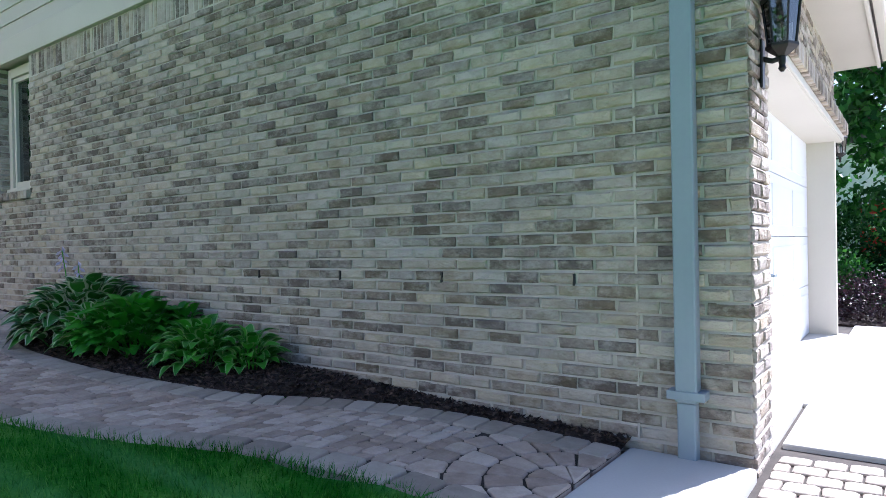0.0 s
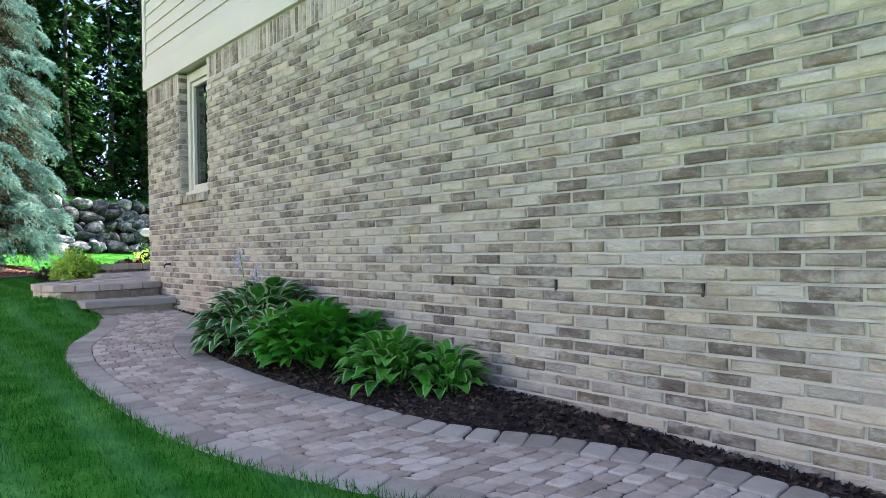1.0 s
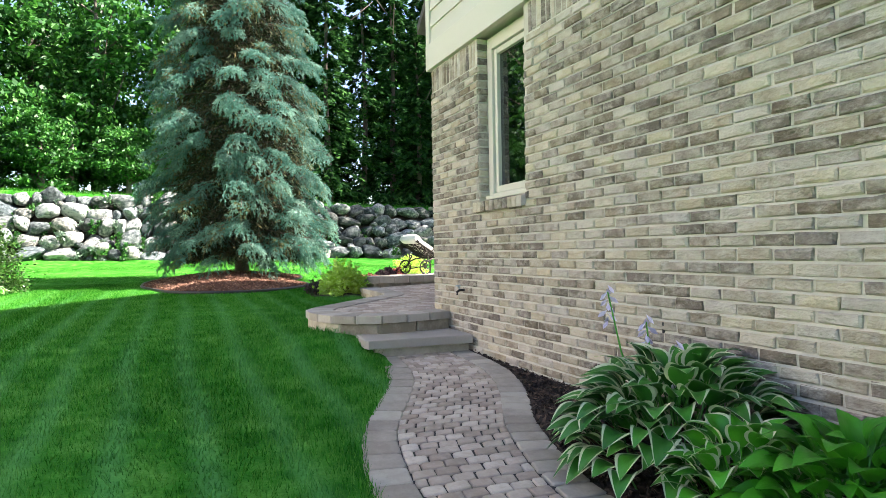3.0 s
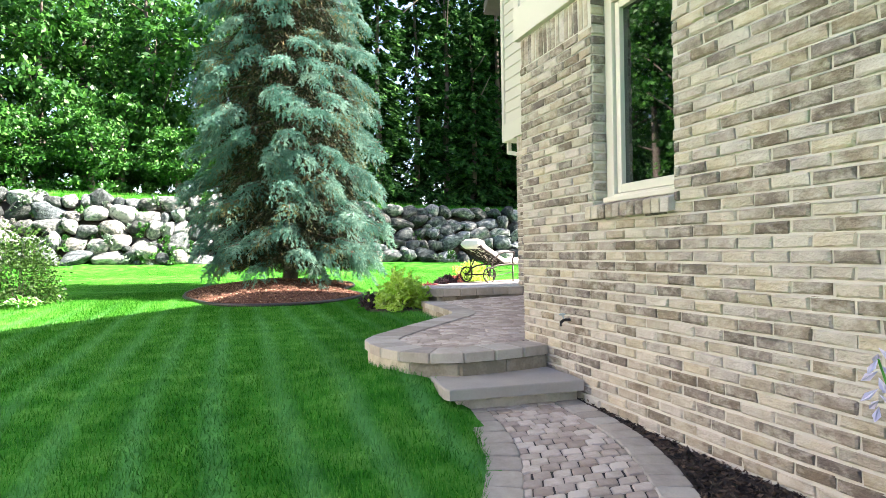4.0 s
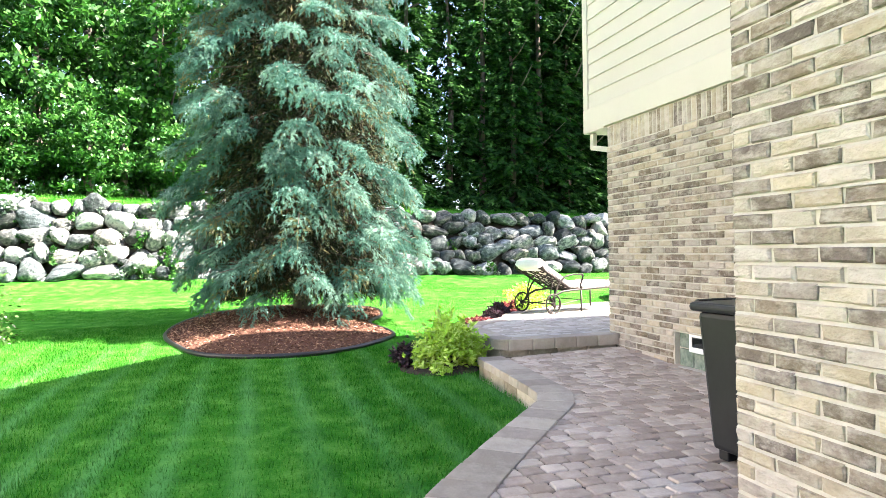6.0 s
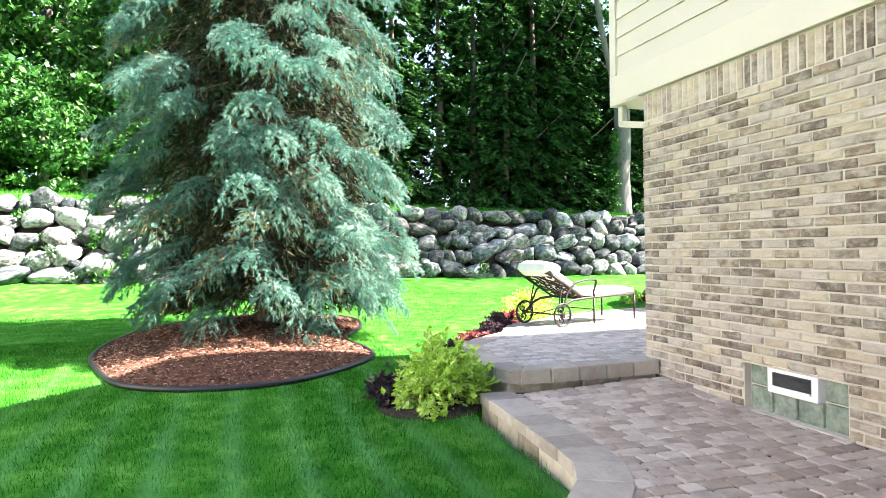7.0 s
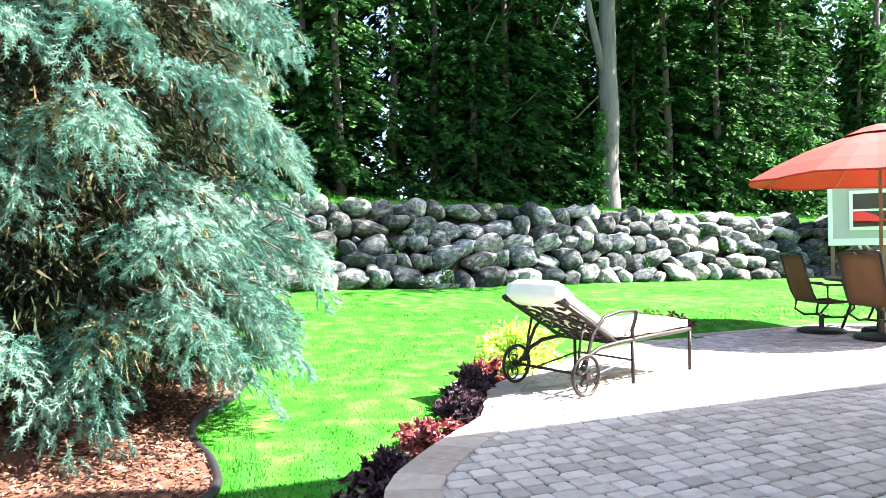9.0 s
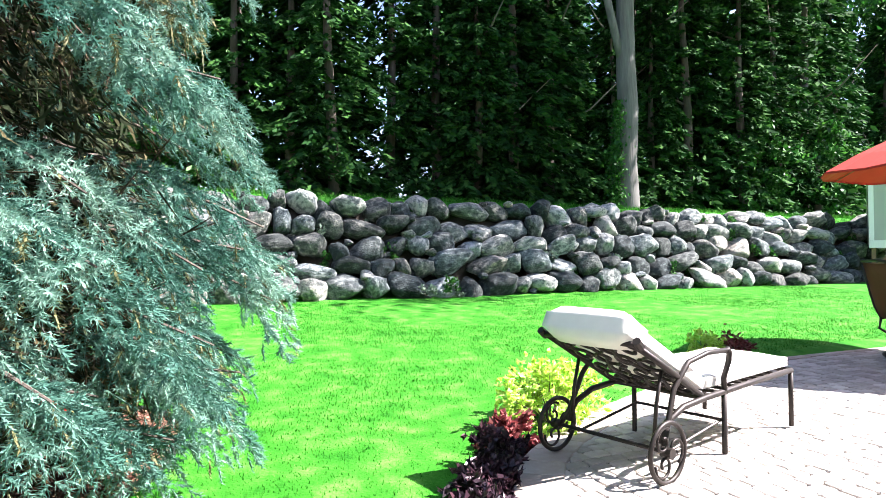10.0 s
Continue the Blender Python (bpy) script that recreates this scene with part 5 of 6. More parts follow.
def build_mulch():
    cx, cy = RING
    mound = thing("mulch_ring", "mounded red-brown bark mulch ring with black edging", "mulch bed", kind="structure")
    verts, faces = [], []
    rings, seg = 14, 72
    for i in range(rings + 1):
        k = i / rings
        for j in range(seg):
            a = j * math.tau / seg
            reach = float(ring_reach(a))
            x, y = cx + reach * k * math.cos(a), cy + reach * k * math.sin(a)
            z = ground_z(x, y) + 0.02 + 0.26 * (1 - k) ** 0.8 + 0.02 * noise.noise(Vector((x * 3, y * 3, 1)))
            verts.append((x, y, z))
    for i in range(rings):
        for j in range(seg):
            faces.append((i * seg + j, i * seg + (j + 1) % seg, (i + 1) * seg + (j + 1) % seg, (i + 1) * seg + j))
    put("mulch", mesh_of("mulch", verts, faces, M_redmulch, True), mound)
    bm = bmesh.new()
    line = [(cx + float(ring_reach(a)) * 1.01 * math.cos(a), cy + float(ring_reach(a)) * 1.01 * math.sin(a)) for a in np.linspace(0, math.tau, 110, endpoint=False)]
    tube(bm, [(x, y, ground_z(x, y) + 0.028) for x, y in line], 0.03, 8, closed=True)
    part("edging", bm, M_plastic, mound, "black plastic edging", smooth=True)
    g = np.random.default_rng(4)
    n = 14000
    rr, a = np.sqrt(g.uniform(0, 1, n)), g.uniform(0, math.tau, n)
    reach = ring_reach(a)
    pos = np.stack([cx + reach * rr * np.cos(a), cy + reach * rr * np.sin(a), np.zeros(n)], 1)
    pos[:, 2] = [ground_z(p[0], p[1]) + 0.036 + 0.26 * (1 - q) ** 0.8 for p, q in zip(pos, rr)]
    ways = g.normal(size=(n, 3)) * [1, 1, 0.25]
    chips = material("red_bark_chips", [(0, (0.05, 0.021, 0.012)), (0.6, (0.14, 0.066, 0.037)), (1, (0.36, 0.23, 0.15))], 9, 0.9, 0.2, 60, "island")
    tagged(put("bark_chips", quads_mesh("bark_chips", leaf_cards(pos, ways, 0.045, 0.016, 0, 6), chips), mound), kind="stuff")
    # the bed along the wall
    bed = thing("planting_bed", "dark bark mulch bed along the brick wall", "mulch bed", kind="structure")
    line = even(BED_EDGE, 0.12)
    verts, faces = [], []
    for p in line:
        for k in range(7):
            y = p.y - 0.01 + (WALL_Y + 0.02 - p.y) * k / 6
            verts.append((p.x, y, walk_z(p.x) - 0.005 + 0.05 * math.sin(k / 6 * 2.2) * min(1, (WALL_Y - p.y) * 2) + 0.012 * noise.noise(Vector((p.x * 6, y * 6, 2)))))
    for i in range(len(line) - 1):
        for k in range(6):
            faces.append((i * 7 + k, i * 7 + k + 1, i * 7 + k + 8, i * 7 + k + 7))
    put("mulch", mesh_of("mulch", verts, faces, M_mulch, True), bed)
    n = 16000
    s = g.uniform(0, 1, n) * (len(line) - 1)
    ex = np.interp(s, range(len(line)), [p.x for p in line])
    ey = np.interp(s, range(len(line)), [p.y for p in line])
    f = g.uniform(0, 1, n)
    keep = g.uniform(0, 0.9, n) < (WALL_Y - ey)
    ex, ey, f = ex[keep], ey[keep], f[keep]
    y = ey + (WALL_Y - ey) * f
    z = np.array([walk_z(v) for v in ex]) + 0.008 + 0.05 * np.sin(f * 2.2) * np.minimum(1, (WALL_Y - ey) * 2)
    pos = np.stack([ex, y, z], 1)
    chips = material("dark_bark_chips", [(0, (0.012, 0.008, 0.006)), (0.6, (0.04, 0.024, 0.017)), (1, (0.13, 0.085, 0.06))], 9, 0.85, 0.2, 60, "island")
    tagged(put("bark_chips", quads_mesh("bark_chips", leaf_cards(pos, g.normal(size=(len(pos), 3)) * [1, 1, 0.35], 0.05, 0.018, 0, 7), chips), bed), kind="stuff")


build_mulch()


def hosta_leaf(length, width, bend, cup, mats):
    """One broad pointed leaf from its stalk's end: green inside, its rim in the second material."""
    verts, faces, index = [], [], []
    rows = 8
    cols = (-1, -0.76, -0.40, 0, 0.40, 0.76, 1)
    for i in range(rows + 1):
        s = i / rows
        w = width * 0.5 * (math.sin(math.pi * min(1, s * 0.97 + 0.02) ** 0.66)) ** 0.8 + 0.001
        for c in cols:
            x = length * s
            z = 0.03 * math.sin(s * 2.5) - bend * s ** 2.4 + cup * abs(c) ** 1.4 * w + 0.003 * math.sin(9 * s + 4 * c)
            verts.append((x, c * w, z))
    n = len(cols)
    for i in range(rows):
        for k in range(n - 1):
            faces.append((i * n + k, i * n + k + 1, (i + 1) * n + k + 1, (i + 1) * n + k))
            index.append(1 if k in (0, n - 2) else 0)
    b = len(verts)
    for p in ((-0.10, 0.004, -0.07), (-0.10, -0.004, -0.07), (0.01, -0.005, 0.0), (0.01, 0.005, 0.0)):
        verts.append(p)
    faces.append((b, b + 1, b + 2, b + 3))
    index.append(0)
    return mesh_of("leaf", verts, faces, None, True, mats, index)


def build_hosta(label, x, y, z, spread, tall, count, mats, seed, stalks=()):
    r = random.Random(seed)
    h = thing("hosta", label, "hosta", pose(x, y, z), "hostas by the wall")
    shapes = [hosta_leaf(0.165 + 0.013 * k, 0.125 + 0.013 * (k % 3), 0.03 + 0.012 * k, 0.25 + 0.12 * (k % 2), mats) for k in range(5)]
    for i in range(count):
        k = (i + 0.5) / count
        a = i * 137.5 + r.uniform(-20, 20)
        th = math.acos(1 - k * 0.96)                        # over a dome, top to rim
        shell = r.uniform(0.78, 1.0)
        rr = (spread - 0.12) * math.sin(th) * shell
        up = 0.05 + (tall - 0.10) * math.cos(th) * shell
        tilt = -54 + math.degrees(th) * 0.66 + r.uniform(-16, 16)
        sc = r.uniform(0.8, 1.12) * (0.82 + 0.14 * k) * (spread / 0.5) ** 0.5
        ca, sa = math.cos(radians(a)), math.sin(radians(a))
        m = pose(rr * ca * 0.92, rr * sa * 0.92, up, 0, 0, a + r.uniform(-26, 26)) @ pose(0, 0, 0, r.uniform(-18, 18), tilt, 0) @ Matrix.Scale(sc, 4)
        put("leaf", r.choice(shapes), h, m)
    for i in range(14):                                     # leaf stalks bind the clump to the ground
        a = i * 0.45
        bm = bmesh.new()
        tube(bm, [(0.05 * math.cos(a), 0.05 * math.sin(a), 0), (spread * 0.3 * math.cos(a), spread * 0.3 * math.sin(a), tall * 0.55)], 0.006, 5)
        part("leaf_stalk", bm, mats[0], h)
    for dx, dy, top in stalks:
        bm = bmesh.new()
        tube(bm, [(dx * 0.4, dy * 0.4, 0.1), (dx * 0.8, dy * 0.8, top * 0.6), (dx, dy, top)], 0.006, 6, taper=0.004)
        s = part("flower_stalk", bm, M_hosta_lit, h)
        bm = bmesh.new()
        for q in range(11):
            a, b = q * 2.4, top - 0.02 * q + 0.04
            tip = Vector((dx + 0.06 * math.cos(a), dy + 0.06 * math.sin(a), b - 0.045))
            root = Vector((dx, dy, b))
            w = (tip - root).cross(Vector((0, 0, 1))).normalized() * 0.014
            mid = root.lerp(tip, 0.6)
            bm.faces.new([bm.verts.new(p) for p in (root, mid + w, tip, mid - w)])
            w2 = (tip - root).cross(w).normalized() * 0.014
            bm.faces.new([bm.verts.new(p) for p in (root, mid + w2, tip, mid - w2)])
        part("flower", bm, M_petal, s, "pale lilac bell flowers")


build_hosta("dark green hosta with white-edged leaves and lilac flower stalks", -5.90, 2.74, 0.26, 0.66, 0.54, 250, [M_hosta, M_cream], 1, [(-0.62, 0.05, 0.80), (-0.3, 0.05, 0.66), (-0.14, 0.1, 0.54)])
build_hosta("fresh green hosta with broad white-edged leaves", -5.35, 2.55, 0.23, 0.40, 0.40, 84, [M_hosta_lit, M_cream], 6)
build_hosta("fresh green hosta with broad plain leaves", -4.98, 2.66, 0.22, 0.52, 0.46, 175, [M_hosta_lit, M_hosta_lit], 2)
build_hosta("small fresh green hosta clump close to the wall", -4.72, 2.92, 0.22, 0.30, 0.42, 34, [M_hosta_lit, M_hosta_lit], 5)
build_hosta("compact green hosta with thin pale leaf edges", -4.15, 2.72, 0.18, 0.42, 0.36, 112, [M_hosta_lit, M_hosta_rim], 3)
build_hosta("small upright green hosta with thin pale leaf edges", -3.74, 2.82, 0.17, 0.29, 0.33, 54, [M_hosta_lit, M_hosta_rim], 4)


def build_bush(name, label, category, x, y, z, radius, tall, leaves, size, mat, seed, group="", lobed=False):
    """A small leafy bush: stems from one foot, and leaves in tufts over an uneven dome."""
    b = thing(name, label, category, pose(x, y, z), group)
    g = np.random.default_rng(seed)
    bm = bmesh.new()
    tufts = max(10, leaves // 26)
    a = g.uniform(0, math.tau, tufts)
    el = np.arcsin(g.uniform(0.05, 1, tufts))
    rr = g.uniform(0.62, 1.08, tufts)
    tip = np.stack([radius * rr * np.cos(el) * np.cos(a), radius * rr * np.cos(el) * np.sin(a), tall * rr * np.sin(el)], 1)
    for p in tip[:24]:
        tube(bm, [(0, 0, -0.02), tuple(p * [0.4, 0.4, 0.5]), tuple(p)], 0.006, 4, taper=0.003)
    tagged(part("stem", bm, M_bark, b), kind="stuff")
    pick = g.integers(0, tufts, leaves)
    off = g.normal(size=(leaves, 3)) * radius * 0.15
    pos = tip[pick] * g.uniform(0.8, 1.05, (leaves, 1)) + off
    pos[:, 2] = np.maximum(pos[:, 2], 0.015)
    ways = unit(pos / [radius, radius, tall] + g.normal(size=(leaves, 3)) * 0.5)
    if lobed:
        cards = [leaf_cards(pos, unit(ways + np.cross(ways, g.normal(size=(leaves, 3))) * k), size, size * 0.42, 0.25, seed + q) for q, k in enumerate((0.0, 0.7, -0.7))]
        cards = np.concatenate(cards)
    else:
        cards = leaf_cards(pos, ways, size, size * 0.7, 0.25, seed)
    put("foliage", quads_mesh("foliage", cards, mat), b)
    return b


def build_small_plants():
    build_bush("lime_bush", "bright lime-green bush with cut leaves beside the landing", "bush", -14.36, 3.14, 0.58, 0.42, 0.55, 1300, 0.09, M_lime, 51, lobed=True)
    build_bush("purple_heuchera", "dark purple low plant beside the lime bush", "plant", -14.62, 2.78, 0.58, 0.26, 0.26, 420, 0.075, M_purple, 52, lobed=True)
    soil = thing("planting_patch", "dark mulch patch under the lime bush", "mulch bed", kind="structure")
    bm = lathe(bmesh.new(), [(0.44, 0.0), (0.41, 0.02), (0.3, 0.04), (0.05, 0.05)], 40, (-14.36, 3.04, 0.565))
    part("mulch", bm, M_mulch, soil)
    rim = [Vector(p) for p in ((-16.05, 3.72), (-16.45, 3.98), (-16.85, 4.38), (-17.2, 4.72), (-17.62, 4.92), (-18.05, 5.18), (-18.35, 5.45))]
    mats = (M_purple, M_purple, M_red, M_purple, M_purple, M_purple, M_red)
    for i, (p, m) in enumerate(zip(rim, mats)):
        red = m is M_red
        build_bush("heuchera", "wine-red leafy plant at the patio edge" if red else "dark purple leafy plant at the patio edge", "plant", p.x, p.y, ground_z(p.x, p.y), 0.21, (0.10, 0.12, 0.2, 0.24, 0.22, 0.2, 0.2)[i], 340, 0.085, m, 60 + i, "patio edge plants", lobed=True)
    build_bush("lime_bush", "yellow-green feathery bush at the patio edge by the chaise", "bush", -18.72, 5.95, ground_z(-18.7, 5.9), 0.42, 0.48, 900, 0.08, M_lime, 71, lobed=True)
    build_bush("lime_bush", "small yellow-green plant at the far patio edge", "bush", -20.35, 8.9, ground_z(-20.3, 9), 0.22, 0.3, 260, 0.07, M_lime, 72, lobed=True)
    build_bush("heuchera", "small wine-red plant at the far patio edge", "plant", -20.55, 9.5, ground_z(-20.3, 9), 0.26, 0.22, 260, 0.07, M_red, 73, "patio edge plants", lobed=True)
    build_bush("boxwood", "clipped round green boxwood on the lawn", "bush", -17.45, -2.7, 0.66, 0.66, 1.28, 4200, 0.06, M_box, 81)
    build_hosta("small pale variegated hosta under the boxwood", -16.75, -2.45, 0.63, 0.34, 0.20, 34, [M_hosta_lit, M_cream], 9)
    r = random.Random(12)
    weed = build_bush("rock_plant", "green plant tufts growing between the boulders", "plant", -26.3, 8.1, wall_foot(8) + 0.1, 0.22, 0.3, 260, 0.07, M_leaf_bright, 91, "plants in the wall")
    silver = build_bush("rock_plant", "silvery green plant tufts growing between the boulders", "plant", -26.3, 7.6, wall_foot(7.6) + 0.05, 0.24, 0.26, 260, 0.08, M_silver, 92, "plants in the wall")
    for x, y, z in r.sample(ROCK_GAPS, 90) + r.sample([q for q in ROCK_GAPS if q[1] < 3], 70):
        src = weed if r.random() < 0.7 else silver
        if y < 3:
            z += 0.15
        copy_thing(src, pose(x - 0.22, y, z, 0, 24, r.uniform(0, 360)) @ Matrix.Scale(r.uniform(0.5, 1.15) * (1.5 if y < 2 else 1.0), 4))


build_small_plants()


def build_grass():
    """Blades on the lawn nearest the walk, leaning in the mower's lanes."""
    g = np.random.default_rng(6)
    n = 420000
    x = -0.9 - 18.0 * g.uniform(0, 1, n) ** 1.15
    y = 3.3 - 7.5 * g.uniform(0, 1, n) ** 1.0
    edge = np.interp(-x, [-p.x for p in LAWN_EDGE] + [9.4, 9.8, 10.4, 11.0, 12.15, 13.0, 14.1, 16.4, 17.0, 18.5], [p.y for p in LAWN_EDGE] + [2.05, 1.8, 1.79, 2.22, 3.18, 3.32, 3.3, 3.3, 3.3, 3.3])
    out = ~in_ring(x, y)
    pot = (x + 14.36) ** 2 + (y - 3.04) ** 2 > 0.20
    keep = (y < edge + 0.025) & out & pot & (y > -4.2)
    x, y, edge = x[keep], y[keep], edge[keep]
    n = len(x)
    z = np.array([slope_along(v) for v in x]) + bank(x, y) - 0.004
    h = g.uniform(0.028, 0.055, n) * (1 + 0.35 * (edge - y < 0.07))
    lane = np.where(np.floor((y + 0.02 * (x + 5)) / 0.86) % 2 == 0, 1.0, -1.0)
    lean = np.stack([lane * 0.35 + g.normal(0, 0.35, n), g.normal(0, 0.35, n), np.ones(n)], 1)
    lean = unit(lean)
    a = g.uniform(0, math.pi, n)
    w = np.stack([np.cos(a), np.sin(a), np.zeros(n)], 1) * 0.0028
    p = np.stack([x, y, z], 1)
    tri = np.stack([p - w, p + w, p + lean * h[:, None]], axis=1).reshape(-1, 3)
    tagged(put("grass", quads_mesh("grass", tri, M_blade, 3)), "short mown green grass blades", "grass", kind="stuff")
    n = 300000
    x, y = g.uniform(-26.6, -15.5, n), g.uniform(-7, 17, n)
    line = np.interp(-x, [14.0, 15.8, 16.4, 17.0, 17.5, 18.1, 18.9, 19.6, 20.1, 20.3], [3.3, 3.6, 4.0, 4.6, 4.85, 5.3, 6.4, 7.8, 9.2, 11.0])
    keep = ((y < line) | (x < -20.35)) & ~in_ring(x, y)
    x, y = x[keep], y[keep]
    n = len(x)
    p = np.stack([x, y, [ground_z(a_, b_) - 0.004 for a_, b_ in zip(x, y)]], 1)
    lean = unit(np.stack([g.normal(0, 0.5, n), g.normal(0, 0.5, n), np.ones(n)], 1))
    a = g.uniform(0, math.pi, n)
    w = np.stack([np.cos(a), np.sin(a), np.zeros(n)], 1) * 0.005
    tri = np.stack([p - w, p + w, p + lean * g.uniform(0.012, 0.030, (n, 1))], axis=1).reshape(-1, 3)
    tagged(put("back_grass", quads_mesh("back_grass", tri, M_blade, 3)), "sunlit mown grass of the back lawn", "grass", kind="stuff")
    # longer grass on the terrace rim above the boulders
    n = 30000
    y = g.uniform(-11, 27, n)
    x = -28.1 - 2.2 * g.uniform(0, 1, n) ** 1.6
    z = np.array([ground_z(a_, b_) for a_, b_ in zip(x, y)])
    h = g.uniform(0.06, 0.16, n)
    a = g.uniform(0, math.pi, n)
    w = np.stack([np.cos(a), np.sin(a), np.zeros(n)], 1) * 0.008
    p = np.stack([x, y, z], 1)
    tip = p + unit(np.stack([g.normal(0.1, 0.4, n), g.normal(0, 0.4, n), np.ones(n)], 1)) * h[:, None]
    tagged(put("terrace_grass", quads_mesh("terrace_grass", np.stack([p - w, p + w, tip], axis=1).reshape(-1, 3), M_blade, 3)), "longer green grass above the boulder wall", "grass", kind="stuff")


build_grass()


# ---- patio furniture ----
M_cushion = material("cream_cushion_fabric", [(0, (0.66, 0.64, 0.58)), (1, (0.80, 0.78, 0.72))], 9, 0.9, 0.4, 150, dist=0.004)
M_bronze = material("cast_bronze_paint", [(0, (0.010, 0.008, 0.007)), (1, (0.034, 0.027, 0.022))], 14, 0.5, 0.2, 90, metal=0.4, dist=0.003)
M_sling = material("brown_sling_fabric", [(0, (0.13, 0.06, 0.03)), (1, (0.20, 0.10, 0.055))], 4, 0.8, 0.4, 220, dist=0.003, through_light=0.25)
M_canopy = material("red_canopy_fabric", [(0, (0.30, 0.018, 0.008)), (1, (0.40, 0.03, 0.014))], 3, 0.8, 0.2, 200, dist=0.003, through_light=0.06)
M_wood = material("weathered_timber", [(0, (0.16, 0.10, 0.055)), (1, (0.30, 0.20, 0.12))], 6, 0.85, 0.5, 50, stretch=(1, 1, 0.15), dist=0.01)
M_greysiding = material("grey_siding", [(0, (0.36, 0.36, 0.34)), (1, (0.46, 0.46, 0.43))], 2, 0.7, 0.1, 40)


def spiral(cx, cz, r0, r1, turns, y, start=0.0, n=26):
    return [(cx + (r0 + (r1 - r0) * k / n) * math.cos(start + turns * math.tau * k / n), y, cz + (r0 + (r1 - r0) * k / n) * math.sin(start + turns * math.tau * k / n)) for k in range(n + 1)]


def build_chaise():
    c = thing("chaise_longue", "cast metal chaise longue with wheels and cream cushion, back raised", "lounge chair", pose(-17.58, 5.68, patio_z(-17.6) + 0.006, 0, 0, 107.8))
    H, hx = 0.37, 0.50                                    # seat height and hinge
    tx, tz = -0.17, 0.75                                  # top of the back
    for y in (-0.385, 0.385):
        w = bmesh.new()
        ring = [(0.158 * math.cos(a), y, 0.168 + 0.158 * math.sin(a)) for a in np.linspace(0, math.tau, 36, endpoint=False)]
        tube(w, ring, 0.014, 8, closed=True)
        wheel = part("wheel", w, M_bronze, c, smooth=True)
        bm = bmesh.new()
        for k in range(3):
            s0 = k * math.tau / 3
            tube(bm, [(p[0], p[1], p[2]) for p in spiral(0.072 * math.cos(s0), 0.168 + 0.072 * math.sin(s0), 0.078, 0.016, 1.15, y, s0 - 1.2)], 0.008, 6)
        part("scroll_spoke", bm, M_bronze, wheel, smooth=True)
        bm = lathe(bmesh.new(), [(0.012, -0.03), (0.03, -0.03), (0.03, 0.03), (0.012, 0.03)], 14)
        bmesh.ops.transform(bm, matrix=pose(0, y, 0.168, 90, 0, 0), verts=bm.verts)
        part("hub", bm, M_bronze, wheel)
    part("axle", tube(bmesh.new(), [(0, -0.36, 0.168), (0, 0.36, 0.168)], 0.012, 8), M_bronze, c)
    for y in (-0.32, 0.32):
        part("side_rail", tube(bmesh.new(), [(0.02, y, 0.20), (0.10, y, 0.30), (0.26, y, 0.355), (0.5, y, H), (1.0, y, H + 0.01), (1.62, y, H + 0.015)], 0.019, 8), M_bronze, c, smooth=True)
        part("rear_leg", tube(bmesh.new(), [(0.0, y * 1.12, 0.168), (0.06, y * 1.06, 0.25), (0.17, y, 0.47), (0.32, y, 0.60), (0.50, y * 1.05, 0.635), (0.70, y * 1.08, 0.63)], 0.016, 8), M_bronze, c, smooth=True)
        part("arm_post", tube(bmesh.new(), [(0.72, y, H - 0.01), (0.69, y * 1.03, 0.46), (0.72, y * 1.08, 0.56), (0.735, y * 1.08, 0.61), (0.715, y * 1.08, 0.635), (0.69, y * 1.08, 0.62)], 0.018, 8), M_bronze, c, smooth=True)
        part("leg", tube(bmesh.new(), [(0.71, y, H), (0.71, y, 0.02), (0.71, y, 0.0)], 0.017, 8), M_bronze, c, smooth=True)
        part("leg", tube(bmesh.new(), [(1.61, y, H), (1.61, y, 0.0)], 0.017, 8), M_bronze, c, smooth=True)
        part("back_prop", tube(bmesh.new(), [(0.02, y * 0.9, 0.2), (0.05, y * 0.9, 0.40), (0.10, y * 0.9, 0.575)], 0.011, 6), M_bronze, c, smooth=True)
    part("stretcher", tube(bmesh.new(), [(0.10, -0.3, 0.12), (0.71, -0.3, 0.20)], 0.009, 6), M_bronze, c)
    part("stretcher", tube(bmesh.new(), [(0.10, 0.3, 0.12), (0.71, 0.3, 0.20)], 0.009, 6), M_bronze, c)
    part("crossbar", tube(bmesh.new(), [(0.71, -0.32, 0.20), (0.71, 0.32, 0.20)], 0.010, 6), M_bronze, c)
    part("end_rail", tube(bmesh.new(), [(1.62, -0.32, H + 0.015), (1.62, 0.32, H + 0.015)], 0.018, 8), M_bronze, c)
    for i in range(9):
        part("seat_slat", boxed(0.56 + i * 0.115, 0.60 + i * 0.115, -0.31, 0.31, H - 0.008, H + 0.008, bevel=0.003), M_bronze, c)
    # the back: a rim with cast scrolls
    d = Vector((tx - hx, 0, tz - H))
    ln = d.length
    tilt = math.degrees(math.atan2(tz - H, hx - tx))
    back_m = pose(hx, 0, H, 0, 0, 180) @ pose(0, 0, 0, 0, -tilt, 0)      # local x runs up the back
    def on_back(pts):
        return [tuple(back_m @ Vector(p)) for p in pts]
    rim = bmesh.new()
    tube(rim, on_back([(0, -0.31, 0), (0, 0.31, 0), (ln * 0.5, 0.315, 0), (ln, 0.31, 0), (ln + 0.03, 0, 0), (ln, -0.31, 0), (ln * 0.5, -0.315, 0)]), 0.018, 8, closed=True)
    back = part("backrest", rim, M_bronze, c, smooth=True)
